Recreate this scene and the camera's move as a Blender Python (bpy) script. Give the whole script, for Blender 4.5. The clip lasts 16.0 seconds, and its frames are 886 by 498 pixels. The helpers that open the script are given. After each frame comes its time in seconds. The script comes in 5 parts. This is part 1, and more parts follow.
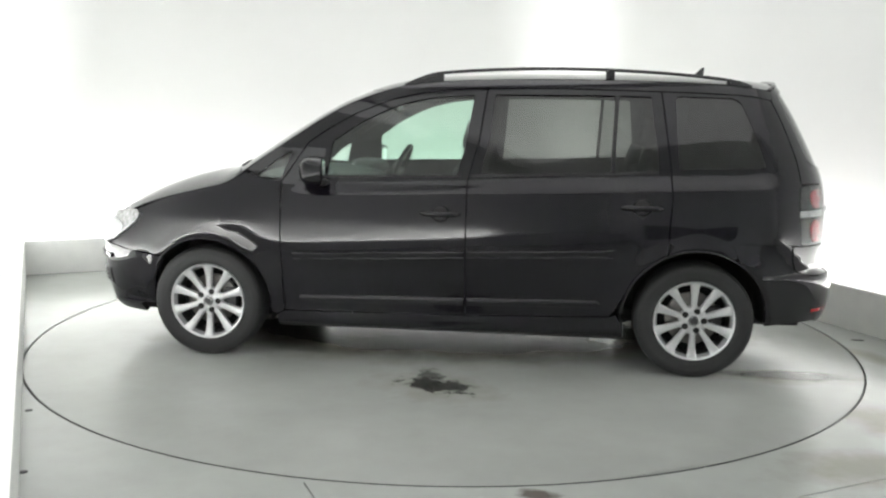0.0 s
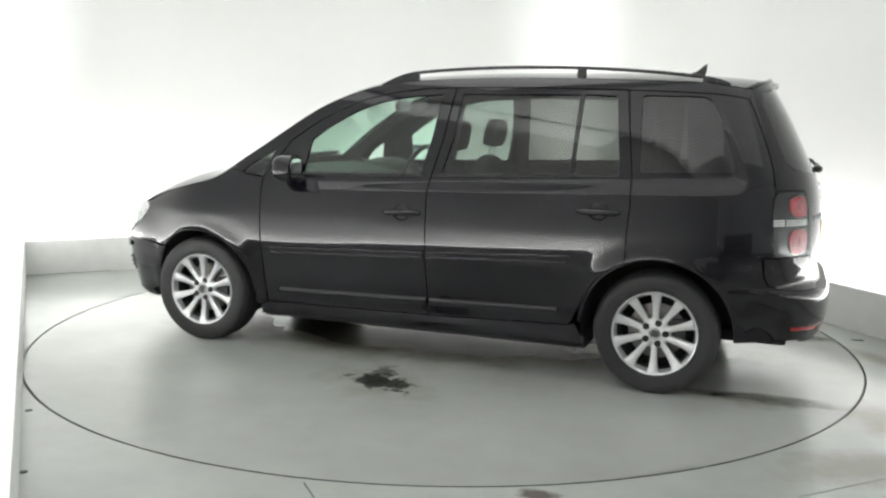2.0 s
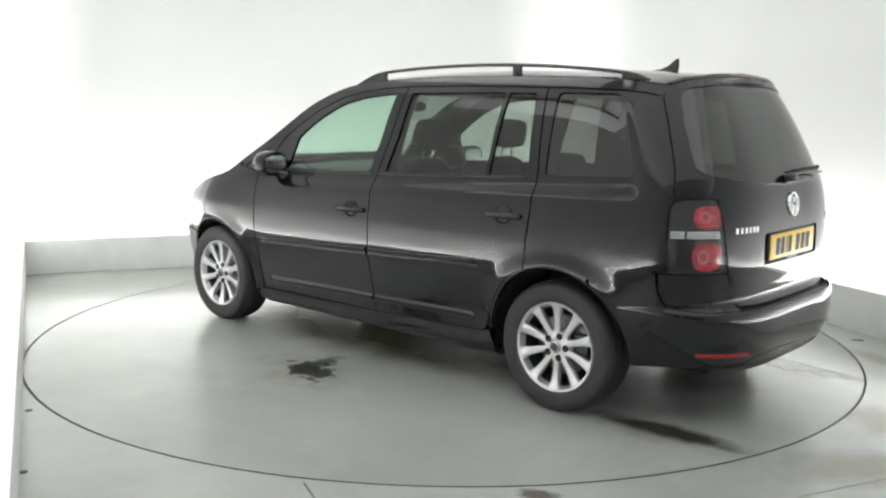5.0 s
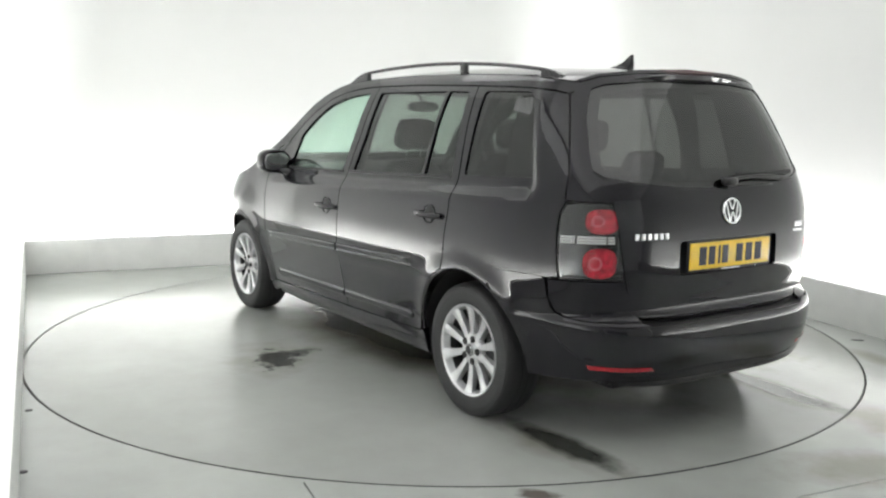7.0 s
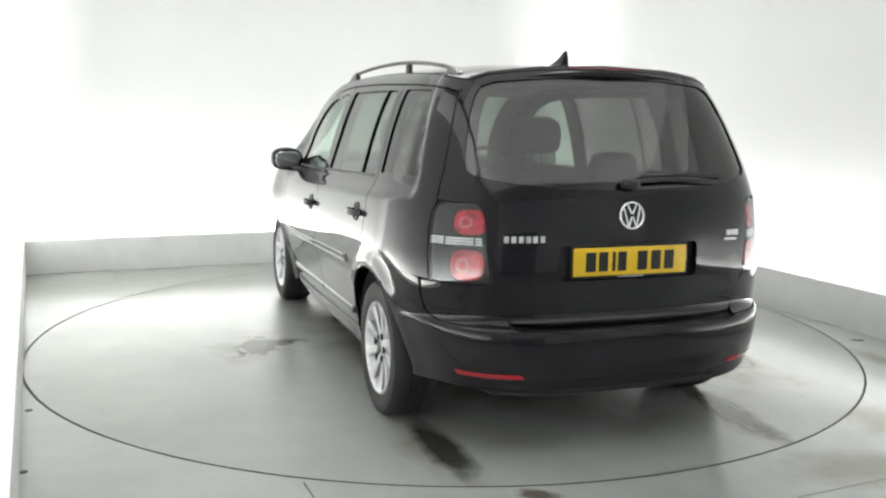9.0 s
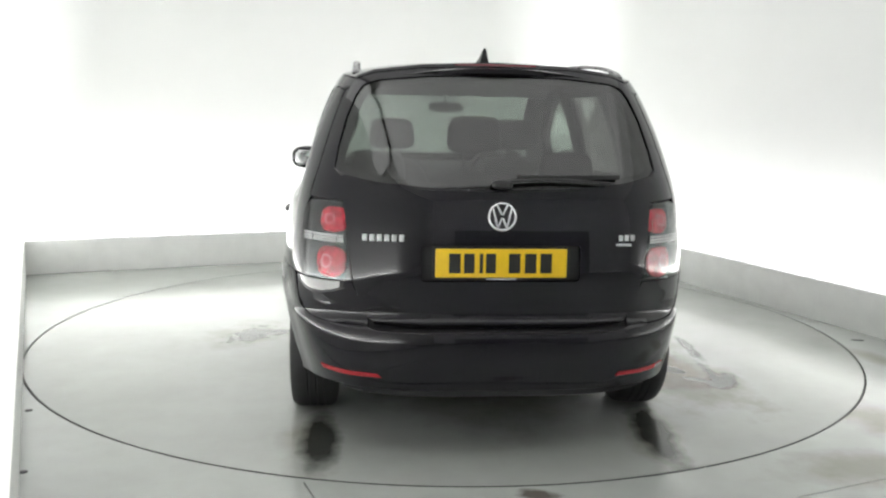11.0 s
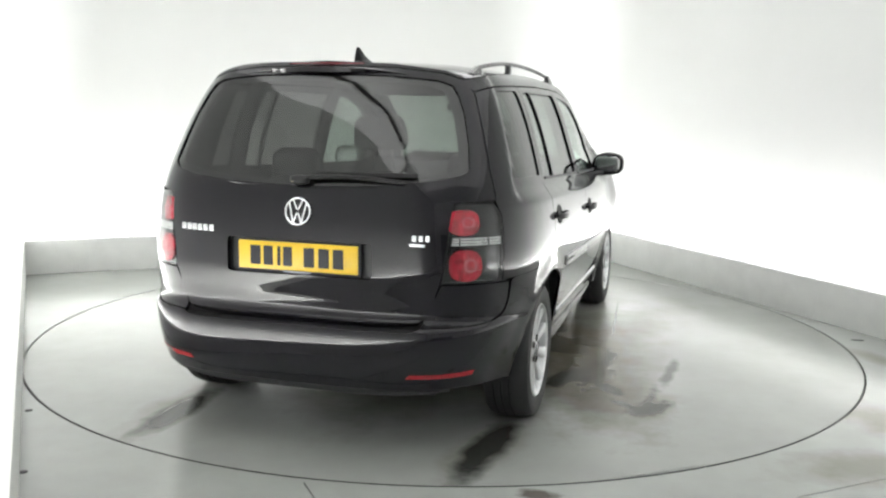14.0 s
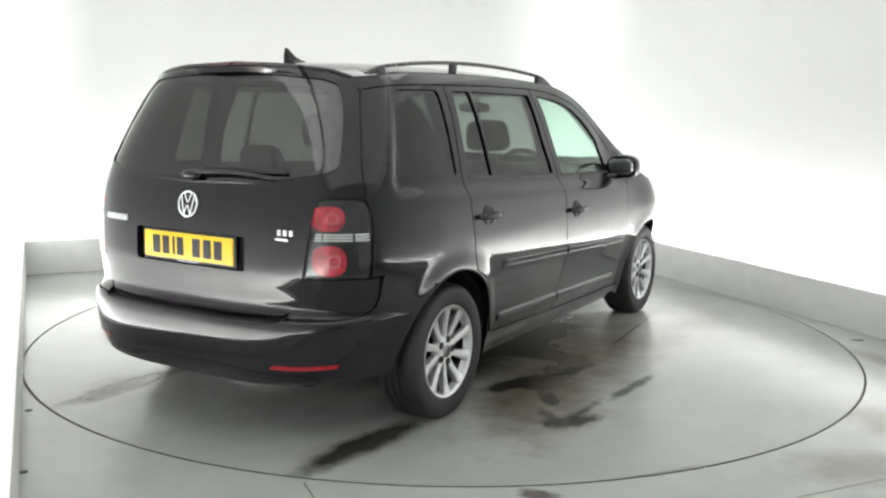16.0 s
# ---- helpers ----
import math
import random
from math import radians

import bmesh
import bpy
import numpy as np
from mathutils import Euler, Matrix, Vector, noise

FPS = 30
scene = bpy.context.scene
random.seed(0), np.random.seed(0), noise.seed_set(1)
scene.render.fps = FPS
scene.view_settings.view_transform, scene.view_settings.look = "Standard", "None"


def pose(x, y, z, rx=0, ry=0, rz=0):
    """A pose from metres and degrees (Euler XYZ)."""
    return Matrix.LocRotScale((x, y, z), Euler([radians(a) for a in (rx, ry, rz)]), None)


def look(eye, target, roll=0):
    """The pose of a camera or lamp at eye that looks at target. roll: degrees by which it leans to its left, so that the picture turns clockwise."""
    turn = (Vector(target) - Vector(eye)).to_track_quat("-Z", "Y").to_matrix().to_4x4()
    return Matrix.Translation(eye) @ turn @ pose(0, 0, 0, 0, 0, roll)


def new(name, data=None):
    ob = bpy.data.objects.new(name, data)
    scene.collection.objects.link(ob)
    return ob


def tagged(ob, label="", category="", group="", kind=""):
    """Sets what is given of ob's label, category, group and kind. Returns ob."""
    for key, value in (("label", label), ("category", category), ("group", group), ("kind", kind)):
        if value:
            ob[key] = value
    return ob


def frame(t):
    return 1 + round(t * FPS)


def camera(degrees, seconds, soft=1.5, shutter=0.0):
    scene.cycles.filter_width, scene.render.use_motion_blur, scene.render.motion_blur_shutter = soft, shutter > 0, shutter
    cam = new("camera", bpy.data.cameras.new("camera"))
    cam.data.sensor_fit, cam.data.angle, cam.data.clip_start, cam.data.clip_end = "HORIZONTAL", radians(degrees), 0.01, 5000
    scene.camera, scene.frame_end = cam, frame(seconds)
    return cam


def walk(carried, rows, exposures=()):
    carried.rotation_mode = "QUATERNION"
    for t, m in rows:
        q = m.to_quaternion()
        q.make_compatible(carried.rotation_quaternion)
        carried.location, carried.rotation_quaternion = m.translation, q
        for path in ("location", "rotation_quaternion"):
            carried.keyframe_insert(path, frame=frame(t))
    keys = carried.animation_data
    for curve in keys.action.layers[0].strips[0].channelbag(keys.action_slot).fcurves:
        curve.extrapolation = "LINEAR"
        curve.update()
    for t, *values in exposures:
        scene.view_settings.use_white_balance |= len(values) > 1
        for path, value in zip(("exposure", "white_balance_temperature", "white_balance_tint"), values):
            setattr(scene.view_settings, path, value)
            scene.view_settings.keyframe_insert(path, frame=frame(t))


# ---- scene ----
from mathutils.geometry import tessellate_polygon

FOV = 52.04
EYE = Vector((0.0, -5.701, 1.398))
YAW, PITCH = radians(-0.135), radians(8.734)
AHEAD = Vector((math.sin(YAW) * math.cos(PITCH), math.cos(YAW) * math.cos(PITCH), -math.sin(PITCH)))
cam = camera(FOV, 16.0, soft=2.3)
VIEW = look(EYE, EYE + AHEAD * 6, 0.956)
walk(cam, [(0.0, VIEW), (16.0, VIEW)])
scene.view_settings.exposure = 0.0

# the studio's own axes: a runs across it, b along it towards its closed end
TURN = 23.2
CA, SA = math.cos(radians(TURN)), math.sin(radians(TURN))
HALF, BACK, FRONT, TALL = 2.535, 2.82, -7.4, 3.6
GAP = 0.28          # from the plinth's outer face to the wall
PLINTH, PLINTH_T = 0.285, 0.09


def room(a, b, z=0.0):
    return Vector((a * CA - b * SA, a * SA + b * CA, z))


def skew(b):
    """The side wall on the camera's side closes in a little towards the front."""
    return 0.013 + (BACK - b) * 0.0206


# ---------------------------------------------------------------- light
world = bpy.data.worlds.new("world")
scene.world = world
world.use_nodes = True
world.node_tree.nodes["Background"].inputs["Color"].default_value = (0.9, 0.95, 0.92, 1)
world.node_tree.nodes["Background"].inputs["Strength"].default_value = 0.02


def area_lamp(name, a, b, z, aim, size_x, size_y, watts, colour, turn):
    data = bpy.data.lights.new(name, "AREA")
    data.shape, data.size, data.size_y, data.energy, data.color = "RECTANGLE", size_x, size_y, watts, colour
    ob = new(name, data)
    p = room(a, b, z)
    q = room(*aim)
    way = (q - p).normalized()
    along = room(math.cos(radians(turn)), math.sin(radians(turn))).normalized()
    side = way.cross(along).normalized()
    m = Matrix((along, side, -way)).transposed().to_4x4()
    if m.determinant() < 0:
        m = Matrix((along, -side, -way)).transposed().to_4x4()
    ob.matrix_basis = Matrix.Translation(p) @ m
    return ob


COOL = (1.0, 0.992, 0.992)
UP = 120
# wash lights in the trough between plinth and wall
area_lamp("trough_light", -HALF - 0.15 + skew(-1.15), -1.15, 0.05, (-HALF - 0.22 + skew(-1.15), -1.15, 1.2), 7.4, 0.08, UP * 1.42, COOL, 91.18)
area_lamp("trough_light", HALF + 0.15, -1.7, 0.05, (HALF + 0.22, -1.7, 1.2), 8.5, 0.08, UP * 1.45, COOL, 90)
area_lamp("trough_light", 0, BACK + 0.15, 0.05, (0, BACK + 0.22, 1.2), 4.9, 0.08, UP, COOL, 0)
# ceiling diffusers: one added over the turntable to even the walls, one before it
area_lamp("unseen_ceiling_light", 0, 0.2, TALL - 0.14, (0, 0.2, 0), 2.6, 2.6, 40, COOL, 0)
area_lamp("unseen_ceiling_light", -0.2, -3.3, TALL - 0.14, (-0.2, -3.3, 0), 4.2, 3.4, 30, COOL, 0)

# ---------------------------------------------------------------- materials


def material(name):
    mat = bpy.data.materials.new(name)
    mat.use_nodes = True
    nt = mat.node_tree
    return mat, nt, nt.nodes["Principled BSDF"]


def nd(nt, kind, **vals):
    n = nt.nodes.new(kind)
    for k, v in vals.items():
        n.inputs[k].default_value = v
    return n


def noise_tex(nt, scale, detail=4.0, rough=0.55, coord="Object"):
    tc = nt.nodes.new("ShaderNodeTexCoord")
    n = nd(nt, "ShaderNodeTexNoise", Scale=scale, Detail=detail, Roughness=rough)
    nt.links.new(tc.outputs[coord], n.inputs["Vector"])
    return n


def ramp(nt, src, p0, c0, p1, c1):
    r = nt.nodes.new("ShaderNodeValToRGB")
    r.color_ramp.elements[0].position, r.color_ramp.elements[0].color = p0, (*c0, 1)
    r.color_ramp.elements[1].position, r.color_ramp.elements[1].color = p1, (*c1, 1)
    nt.links.new(src, r.inputs["Fac"])
    return r


def add_bump(nt, bsdf, src, strength, dist):
    b = nd(nt, "ShaderNodeBump", Strength=strength, Distance=dist)
    nt.links.new(src, b.inputs["Height"])
    nt.links.new(b.outputs["Normal"], bsdf.inputs["Normal"])


def simple(name, colour, rough=0.5, metal=0.0, coat=0.0, spread=0.15, scale=30.0, bump=0.0, spec=0.5):
    """A surface with a little mottling of its colour and gloss."""
    mat, nt, b = material(name)
    n = noise_tex(nt, scale)
    r = ramp(nt, n.outputs["Fac"], 0.3, [c * (1 - spread) for c in colour], 0.7, [min(1, c * (1 + spread)) for c in colour])
    nt.links.new(r.outputs["Color"], b.inputs["Base Color"])
    rr = nd(nt, "ShaderNodeMapRange", **{"To Min": max(0.02, rough * 0.85), "To Max": min(1, rough * 1.15)})
    nt.links.new(n.outputs["Fac"], rr.inputs["Value"])
    nt.links.new(rr.outputs["Result"], b.inputs["Roughness"])
    b.inputs["Metallic"].default_value = metal
    b.inputs["Coat Weight"].default_value = coat
    b.inputs["Coat Roughness"].default_value = 0.03
    b.inputs["Specular IOR Level"].default_value = spec
    if bump:
        add_bump(nt, b, n.outputs["Fac"], bump, 0.002)
    return mat


def paint_material():
    mat, nt, b = material("black_paint")
    fine = noise_tex(nt, 1800.0, 1.0)
    flake = ramp(nt, fine.outputs["Fac"], 0.45, (0.0030, 0.0023, 0.0048), 0.75, (0.0075, 0.0058, 0.0115))
    nt.links.new(flake.outputs["Color"], b.inputs["Base Color"])
    b.inputs["Metallic"].default_value = 0.0
    b.inputs["Specular IOR Level"].default_value = 0.05
    b.inputs["Roughness"].default_value = 0.42
    b.inputs["Coat Weight"].default_value = 1.0
    b.inputs["Coat IOR"].default_value = 1.5
    film = noise_tex(nt, 3.0, 5.0)
    rr = nd(nt, "ShaderNodeMapRange", **{"To Min": 0.012, "To Max": 0.045})
    nt.links.new(film.outputs["Fac"], rr.inputs["Value"])
    nt.links.new(rr.outputs["Result"], b.inputs["Coat Roughness"])
    peel = noise_tex(nt, 140.0, 1.0)
    bp = nd(nt, "ShaderNodeBump", Strength=0.04, Distance=0.0006)
    nt.links.new(peel.outputs["Fac"], bp.inputs["Height"])
    nt.links.new(bp.outputs["Normal"], b.inputs["Coat Normal"])
    return mat


def glass_material(name, tint, gloss_min=0.075):
    """A pane: tinted light passes, and the surface mirrors as glass does."""
    mat = bpy.data.materials.new(name)
    mat.use_nodes = True
    nt = mat.node_tree
    nt.nodes.remove(nt.nodes["Principled BSDF"])
    out = nt.nodes["Material Output"]
    clear = nd(nt, "ShaderNodeBsdfTransparent", Color=(*tint, 1))
    gloss = nd(nt, "ShaderNodeBsdfGlossy", Color=(1, 1, 1, 1), Roughness=0.015)
    lw = nd(nt, "ShaderNodeLayerWeight", Blend=0.5)
    pw = nt.nodes.new("ShaderNodeMath")
    pw.operation = "POWER"
    pw.inputs[1].default_value = 5.0
    nt.links.new(lw.outputs["Facing"], pw.inputs[0])
    fr = nd(nt, "ShaderNodeMapRange", **{"To Min": gloss_min, "To Max": 1.0})
    nt.links.new(pw.outputs["Value"], fr.inputs["Value"])
    mix = nt.nodes.new("ShaderNodeMixShader")
    nt.links.new(fr.outputs["Result"], mix.inputs["Fac"])
    nt.links.new(clear.outputs["BSDF"], mix.inputs[1])
    nt.links.new(gloss.outputs["BSDF"], mix.inputs[2])
    nt.links.new(mix.outputs["Shader"], out.inputs["Surface"])
    return mat


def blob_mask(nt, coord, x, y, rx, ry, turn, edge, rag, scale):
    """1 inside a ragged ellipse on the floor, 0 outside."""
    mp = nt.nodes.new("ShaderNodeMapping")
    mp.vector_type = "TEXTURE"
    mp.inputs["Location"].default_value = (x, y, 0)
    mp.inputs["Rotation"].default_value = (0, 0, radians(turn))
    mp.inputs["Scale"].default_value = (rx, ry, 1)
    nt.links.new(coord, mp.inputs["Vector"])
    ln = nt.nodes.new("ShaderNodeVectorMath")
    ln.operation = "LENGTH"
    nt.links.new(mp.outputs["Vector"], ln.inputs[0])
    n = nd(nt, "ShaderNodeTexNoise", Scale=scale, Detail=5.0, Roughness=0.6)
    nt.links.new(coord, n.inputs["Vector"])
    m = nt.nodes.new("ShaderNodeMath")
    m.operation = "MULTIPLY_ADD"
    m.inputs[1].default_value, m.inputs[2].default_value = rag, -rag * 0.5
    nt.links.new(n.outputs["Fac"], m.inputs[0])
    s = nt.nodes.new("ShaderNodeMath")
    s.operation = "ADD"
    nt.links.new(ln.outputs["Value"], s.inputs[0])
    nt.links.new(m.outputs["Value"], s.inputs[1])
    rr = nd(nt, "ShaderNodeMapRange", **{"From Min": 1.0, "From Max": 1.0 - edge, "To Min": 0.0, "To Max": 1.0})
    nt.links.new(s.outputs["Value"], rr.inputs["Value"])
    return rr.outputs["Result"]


def floor_material(name, base, stains_and_shade, rough=(0.215, 0.235)):
    """Worn, polished painted floor. Stains and painted shade: x, y, rx, ry, turn, edge, raggedness, scale, strength.
    """
    mat, nt, b = material(name)
    tc = nt.nodes.new("ShaderNodeTexCoord")
    big = noise_tex(nt, 0.7, 5.0, 0.6)
    small = noise_tex(nt, 7.0, 3.0, 0.5)
    grit = noise_tex(nt, 160.0, 2.0)
    c = ramp(nt, big.outputs["Fac"], 0.32, [v * 0.86 for v in base], 0.68, [min(1, v * 1.1) for v in base])
    colour = c.outputs["Color"]

    def times(col, fac_socket, dark):
        mx = nt.nodes.new("ShaderNodeMix")
        mx.data_type, mx.blend_type = "RGBA", "MULTIPLY"
        nt.links.new(fac_socket, mx.inputs["Factor"])
        nt.links.new(col, mx.inputs["A"])
        mx.inputs["B"].default_value = (*dark, 1)
        return mx.outputs["Result"]

    sm = nd(nt, "ShaderNodeMapRange", **{"From Min": 0.4, "From Max": 0.8, "To Max": 0.10})
    nt.links.new(small.outputs["Fac"], sm.inputs["Value"])
    colour = times(colour, sm.outputs["Result"], (0.62, 0.58, 0.52))
    gr = nd(nt, "ShaderNodeMapRange", **{"From Min": 0.6, "From Max": 0.8, "To Max": 0.3})
    nt.links.new(grit.outputs["Fac"], gr.inputs["Value"])
    colour = times(colour, gr.outputs["Result"], (0.6, 0.6, 0.58))
    for x, y, rx, ry, turn, edge, rag, scale, dark, tone in stains_and_shade:
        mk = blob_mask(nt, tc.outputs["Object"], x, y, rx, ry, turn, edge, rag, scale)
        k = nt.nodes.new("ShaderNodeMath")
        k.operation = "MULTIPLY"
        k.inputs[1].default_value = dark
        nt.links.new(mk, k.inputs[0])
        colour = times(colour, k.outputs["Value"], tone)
    nt.links.new(colour, b.inputs["Base Color"])
    rr = nd(nt, "ShaderNodeMapRange", **{"From Min": 0.3, "From Max": 0.7, "To Min": rough[0], "To Max": rough[1]})
    nt.links.new(small.outputs["Fac"], rr.inputs["Value"])
    nt.links.new(rr.outputs["Result"], b.inputs["Roughness"])
    add_bump(nt, b, big.outputs["Fac"], 0.05, 0.02)
    return mat


# tones of the dirt, and of wet marks and the car's painted shade
DIRT, WET_AND_SHADE = (0.48, 0.43, 0.35), (0.13, 0.135, 0.13)
M_PAINT = paint_material()
M_LINER = simple("dark_lining", (0.012, 0.012, 0.013), 0.8)
M_TRIM = simple("black_plastic_trim", (0.014, 0.014, 0.015), 0.38)
M_RAIL = simple("black_rail", (0.016, 0.016, 0.018), 0.28, coat=0.4)
M_RUBBER = simple("tyre_rubber", (0.022, 0.022, 0.023), 0.62, bump=0.3, scale=120)
M_ALLOY = simple("silver_alloy", (0.66, 0.665, 0.68), 0.30, metal=0.65, coat=0.5, spread=0.06)
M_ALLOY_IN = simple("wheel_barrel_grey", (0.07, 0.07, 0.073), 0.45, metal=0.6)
M_DISC = simple("brake_steel", (0.25, 0.24, 0.23), 0.4, metal=0.9)
M_CHROME = simple("chrome", (0.86, 0.87, 0.88), 0.08, metal=1.0, spread=0.02)
M_INNER = glass_material("inner_glass_face", (1, 1, 1), 0.0)
M_CLEAR = glass_material("green_glass", (0.66, 0.82, 0.73))
M_PRIVACY = glass_material("privacy_glass", (0.33, 0.345, 0.33), 0.06)
M_REAR_GLASS = glass_material("dark_rear_glass", (0.20, 0.207, 0.20), 0.085)
M_DIM = glass_material("dim_quarter_glass", (0.17, 0.178, 0.17), 0.07)
M_QUARTER = glass_material("quarter_glass", (0.78, 0.86, 0.82))
M_RED = simple("red_lens", (0.50, 0.018, 0.040), 0.14, coat=1.0, spread=0.6, scale=38)
M_PINK = simple("pale_red_lens", (0.62, 0.15, 0.18), 0.12, coat=1.0)
M_BAND = simple("grey_clear_band", (0.74, 0.745, 0.75), 0.12, coat=1.0)
M_HEAD = simple("headlamp_lens", (0.42, 0.425, 0.43), 0.12, metal=0.3, coat=1.0, spread=0.4, scale=45)
M_DULL_RED = simple("dull_red_lens", (0.11, 0.006, 0.010), 0.2, coat=0.8)
M_RED_DEEP = simple("red_reflector", (0.36, 0.012, 0.018), 0.16, coat=0.8, spread=0.2, scale=80)
M_SMOKE = simple("smoked_housing", (0.075, 0.075, 0.078), 0.24, metal=0.9, spread=0.3, scale=60)
M_COVER = glass_material("clear_lamp_cover", (0.86, 0.86, 0.86), 0.05)
M_LENS = simple("clear_lens", (0.62, 0.63, 0.65), 0.12, coat=1.0, spread=0.2, scale=90)
M_YELLOW = simple("yellow_plate", (0.80, 0.52, 0.012), 0.32, coat=0.3, spread=0.05)
M_INK = simple("black_ink", (0.012, 0.012, 0.012), 0.5)
M_SEAT = simple("dark_seat_cloth", (0.022, 0.022, 0.024), 0.9, spread=0.3, scale=200, bump=0.4)
M_DASH = simple("grey_dashboard", (0.06, 0.063, 0.062), 0.65, bump=0.2, scale=150)
M_HEADLINER = simple("grey_headlining", (0.16, 0.16, 0.155), 0.9)
M_WALL = simple("white_wall_cloth", (0.80, 0.81, 0.795), 0.85, spread=0.015, scale=1.2)
M_PLINTH = simple("white_painted_board", (0.80, 0.81, 0.79), 0.45, spread=0.05, scale=5, bump=0.1)
M_END_UP = simple("pale_end_wall", (0.80, 0.81, 0.81), 0.85, spread=0.05, scale=2)
M_CEIL = simple("grey_ceiling", (0.74, 0.75, 0.74), 0.9, spread=0.05, scale=2)
M_END = simple("dark_end_wall", (0.27, 0.275, 0.285), 0.8, spread=0.3, scale=1.5)
M_PIT = simple("dark_gap", (0.02, 0.02, 0.02), 0.9)

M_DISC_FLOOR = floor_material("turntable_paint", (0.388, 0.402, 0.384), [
    (-0.10, 1.20, 0.21, 0.12, -22, 0.30, 2.6, 12.0, 0.95, WET_AND_SHADE),
    (-0.06, 1.08, 0.08, 0.20, 14, 0.5, 2.2, 14.0, 0.8, WET_AND_SHADE),
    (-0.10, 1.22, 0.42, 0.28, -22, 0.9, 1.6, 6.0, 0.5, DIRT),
    (-1.96, 0.70, 0.44, 0.095, 1, 0.5, 1.0, 7.0, 0.95, WET_AND_SHADE),
    (-1.95, -0.76, 0.46, 0.105, -5, 0.5, 1.0, 7.0, 0.95, WET_AND_SHADE),
    (-0.80, -0.91, 0.30, 0.075, -20, 0.5, 1.5, 9.0, 0.92, WET_AND_SHADE),
    (-0.42, -1.06, 0.26, 0.050, -14, 0.6, 1.6, 9.0, 0.85, WET_AND_SHADE),
    # brown dirt under the car, then wet floor with the car's shade painted in
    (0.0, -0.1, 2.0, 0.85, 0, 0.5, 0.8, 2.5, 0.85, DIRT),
    (0.0, -0.05, 1.95, 0.80, 0, 0.35, 0.5, 3.0, 0.60, WET_AND_SHADE),
    (-0.80, -1.00, 0.14, 0.05, -72, 0.5, 1.7, 9.0, 0.7, WET_AND_SHADE),
    (-0.95, -1.17, 0.14, 0.050, 40, 0.6, 1.7, 9.0, 0.85, WET_AND_SHADE),
    (-1.17, -1.27, 0.16, 0.040, -131, 0.6, 1.6, 9.0, 0.8, WET_AND_SHADE),
    (-1.18, -1.38, 0.19, 0.085, -33, 0.5, 1.7, 10.0, 0.95, WET_AND_SHADE),
    (-0.99, -1.37, 0.22, 0.040, -3, 0.6, 1.8, 10.0, 0.75, WET_AND_SHADE),
    (-0.55, -1.44, 0.42, 0.040, -4, 0.7, 1.6, 8.0, 0.8, WET_AND_SHADE),
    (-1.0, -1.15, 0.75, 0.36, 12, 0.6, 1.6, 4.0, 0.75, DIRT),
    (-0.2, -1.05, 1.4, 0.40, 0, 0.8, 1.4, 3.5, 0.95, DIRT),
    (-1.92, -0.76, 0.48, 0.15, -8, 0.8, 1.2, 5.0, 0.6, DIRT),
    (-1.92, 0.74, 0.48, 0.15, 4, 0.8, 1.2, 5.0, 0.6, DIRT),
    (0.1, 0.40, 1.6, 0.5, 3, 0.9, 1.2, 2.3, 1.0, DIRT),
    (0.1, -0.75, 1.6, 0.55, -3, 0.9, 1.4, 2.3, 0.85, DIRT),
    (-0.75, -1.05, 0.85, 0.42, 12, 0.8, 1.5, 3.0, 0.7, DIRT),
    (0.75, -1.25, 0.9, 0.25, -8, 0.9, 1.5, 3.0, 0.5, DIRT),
    (0.7, -1.02, 0.7, 0.012, 4, 0.7, 0.5, 4.0, 0.6, WET_AND_SHADE),
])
M_FLOOR = floor_material("floor_paint", (0.425, 0.444, 0.422), [
    (2.15, -1.75, 0.75, 0.28, -50, 0.7, 1.3, 3.0, 0.8, DIRT),
    (1.75, -2.2, 0.5, 0.22, 10, 0.7, 1.3, 4.0, 0.7, DIRT),
    (0.36, -2.53, 0.10, 0.06, 0, 0.5, 1.6, 9.0, 0.9, (0.25, 0.2, 0.18)),
    (2.6, -0.7, 0.5, 0.12, -68, 0.8, 1.2, 3.0, 0.6, DIRT),
])

# ---------------------------------------------------------------- mesh helpers
AXIS = Vector((1.430, 0.020, 0.0))      # the turntable's axis in the car's own measures


def finish(bm, name, mats, smooth=None, normals=True):
    if normals:
        bmesh.ops.recalc_face_normals(bm, faces=bm.faces)
    me = bpy.data.meshes.new(name)
    bm.to_mesh(me)
    bm.free()
    for m in mats if isinstance(mats, (list, tuple)) else [mats]:
        me.materials.append(m)
    if smooth is not None:
        for p in me.polygons:
            p.use_smooth = True
        me.set_sharp_from_angle(angle=radians(smooth))
    return me


def part(name, bm, mats, parent, label="", smooth=40, at=None):
    """Links a bmesh as one mesh under a thing or under a part."""
    ob = new(name, finish(bm, name, mats, smooth) if isinstance(bm, bmesh.types.BMesh) else bm)
    ob.parent = parent
    if at is not None:
        ob.matrix_basis = at
    if label:
        tagged(ob, label)
    return ob


def box_bm(x0, x1, y0, y1, z0, z1, bevel=0.0, seg=2, bm=None):
    own = bm or bmesh.new()
    vs = [own.verts.new((x, y, z)) for x in (x0, x1) for y in (y0, y1) for z in (z0, z1)]
    fs = [own.faces.new([vs[i] for i in f]) for f in ((0, 1, 3, 2), (4, 6, 7, 5), (0, 4, 5, 1), (2, 3, 7, 6), (0, 2, 6, 4), (1, 5, 7, 3))]
    if bevel:
        es = list({e for f in fs for e in f.edges})
        bmesh.ops.bevel(own, geom=es, offset=bevel, segments=seg, profile=0.6, affect="EDGES")
    return own


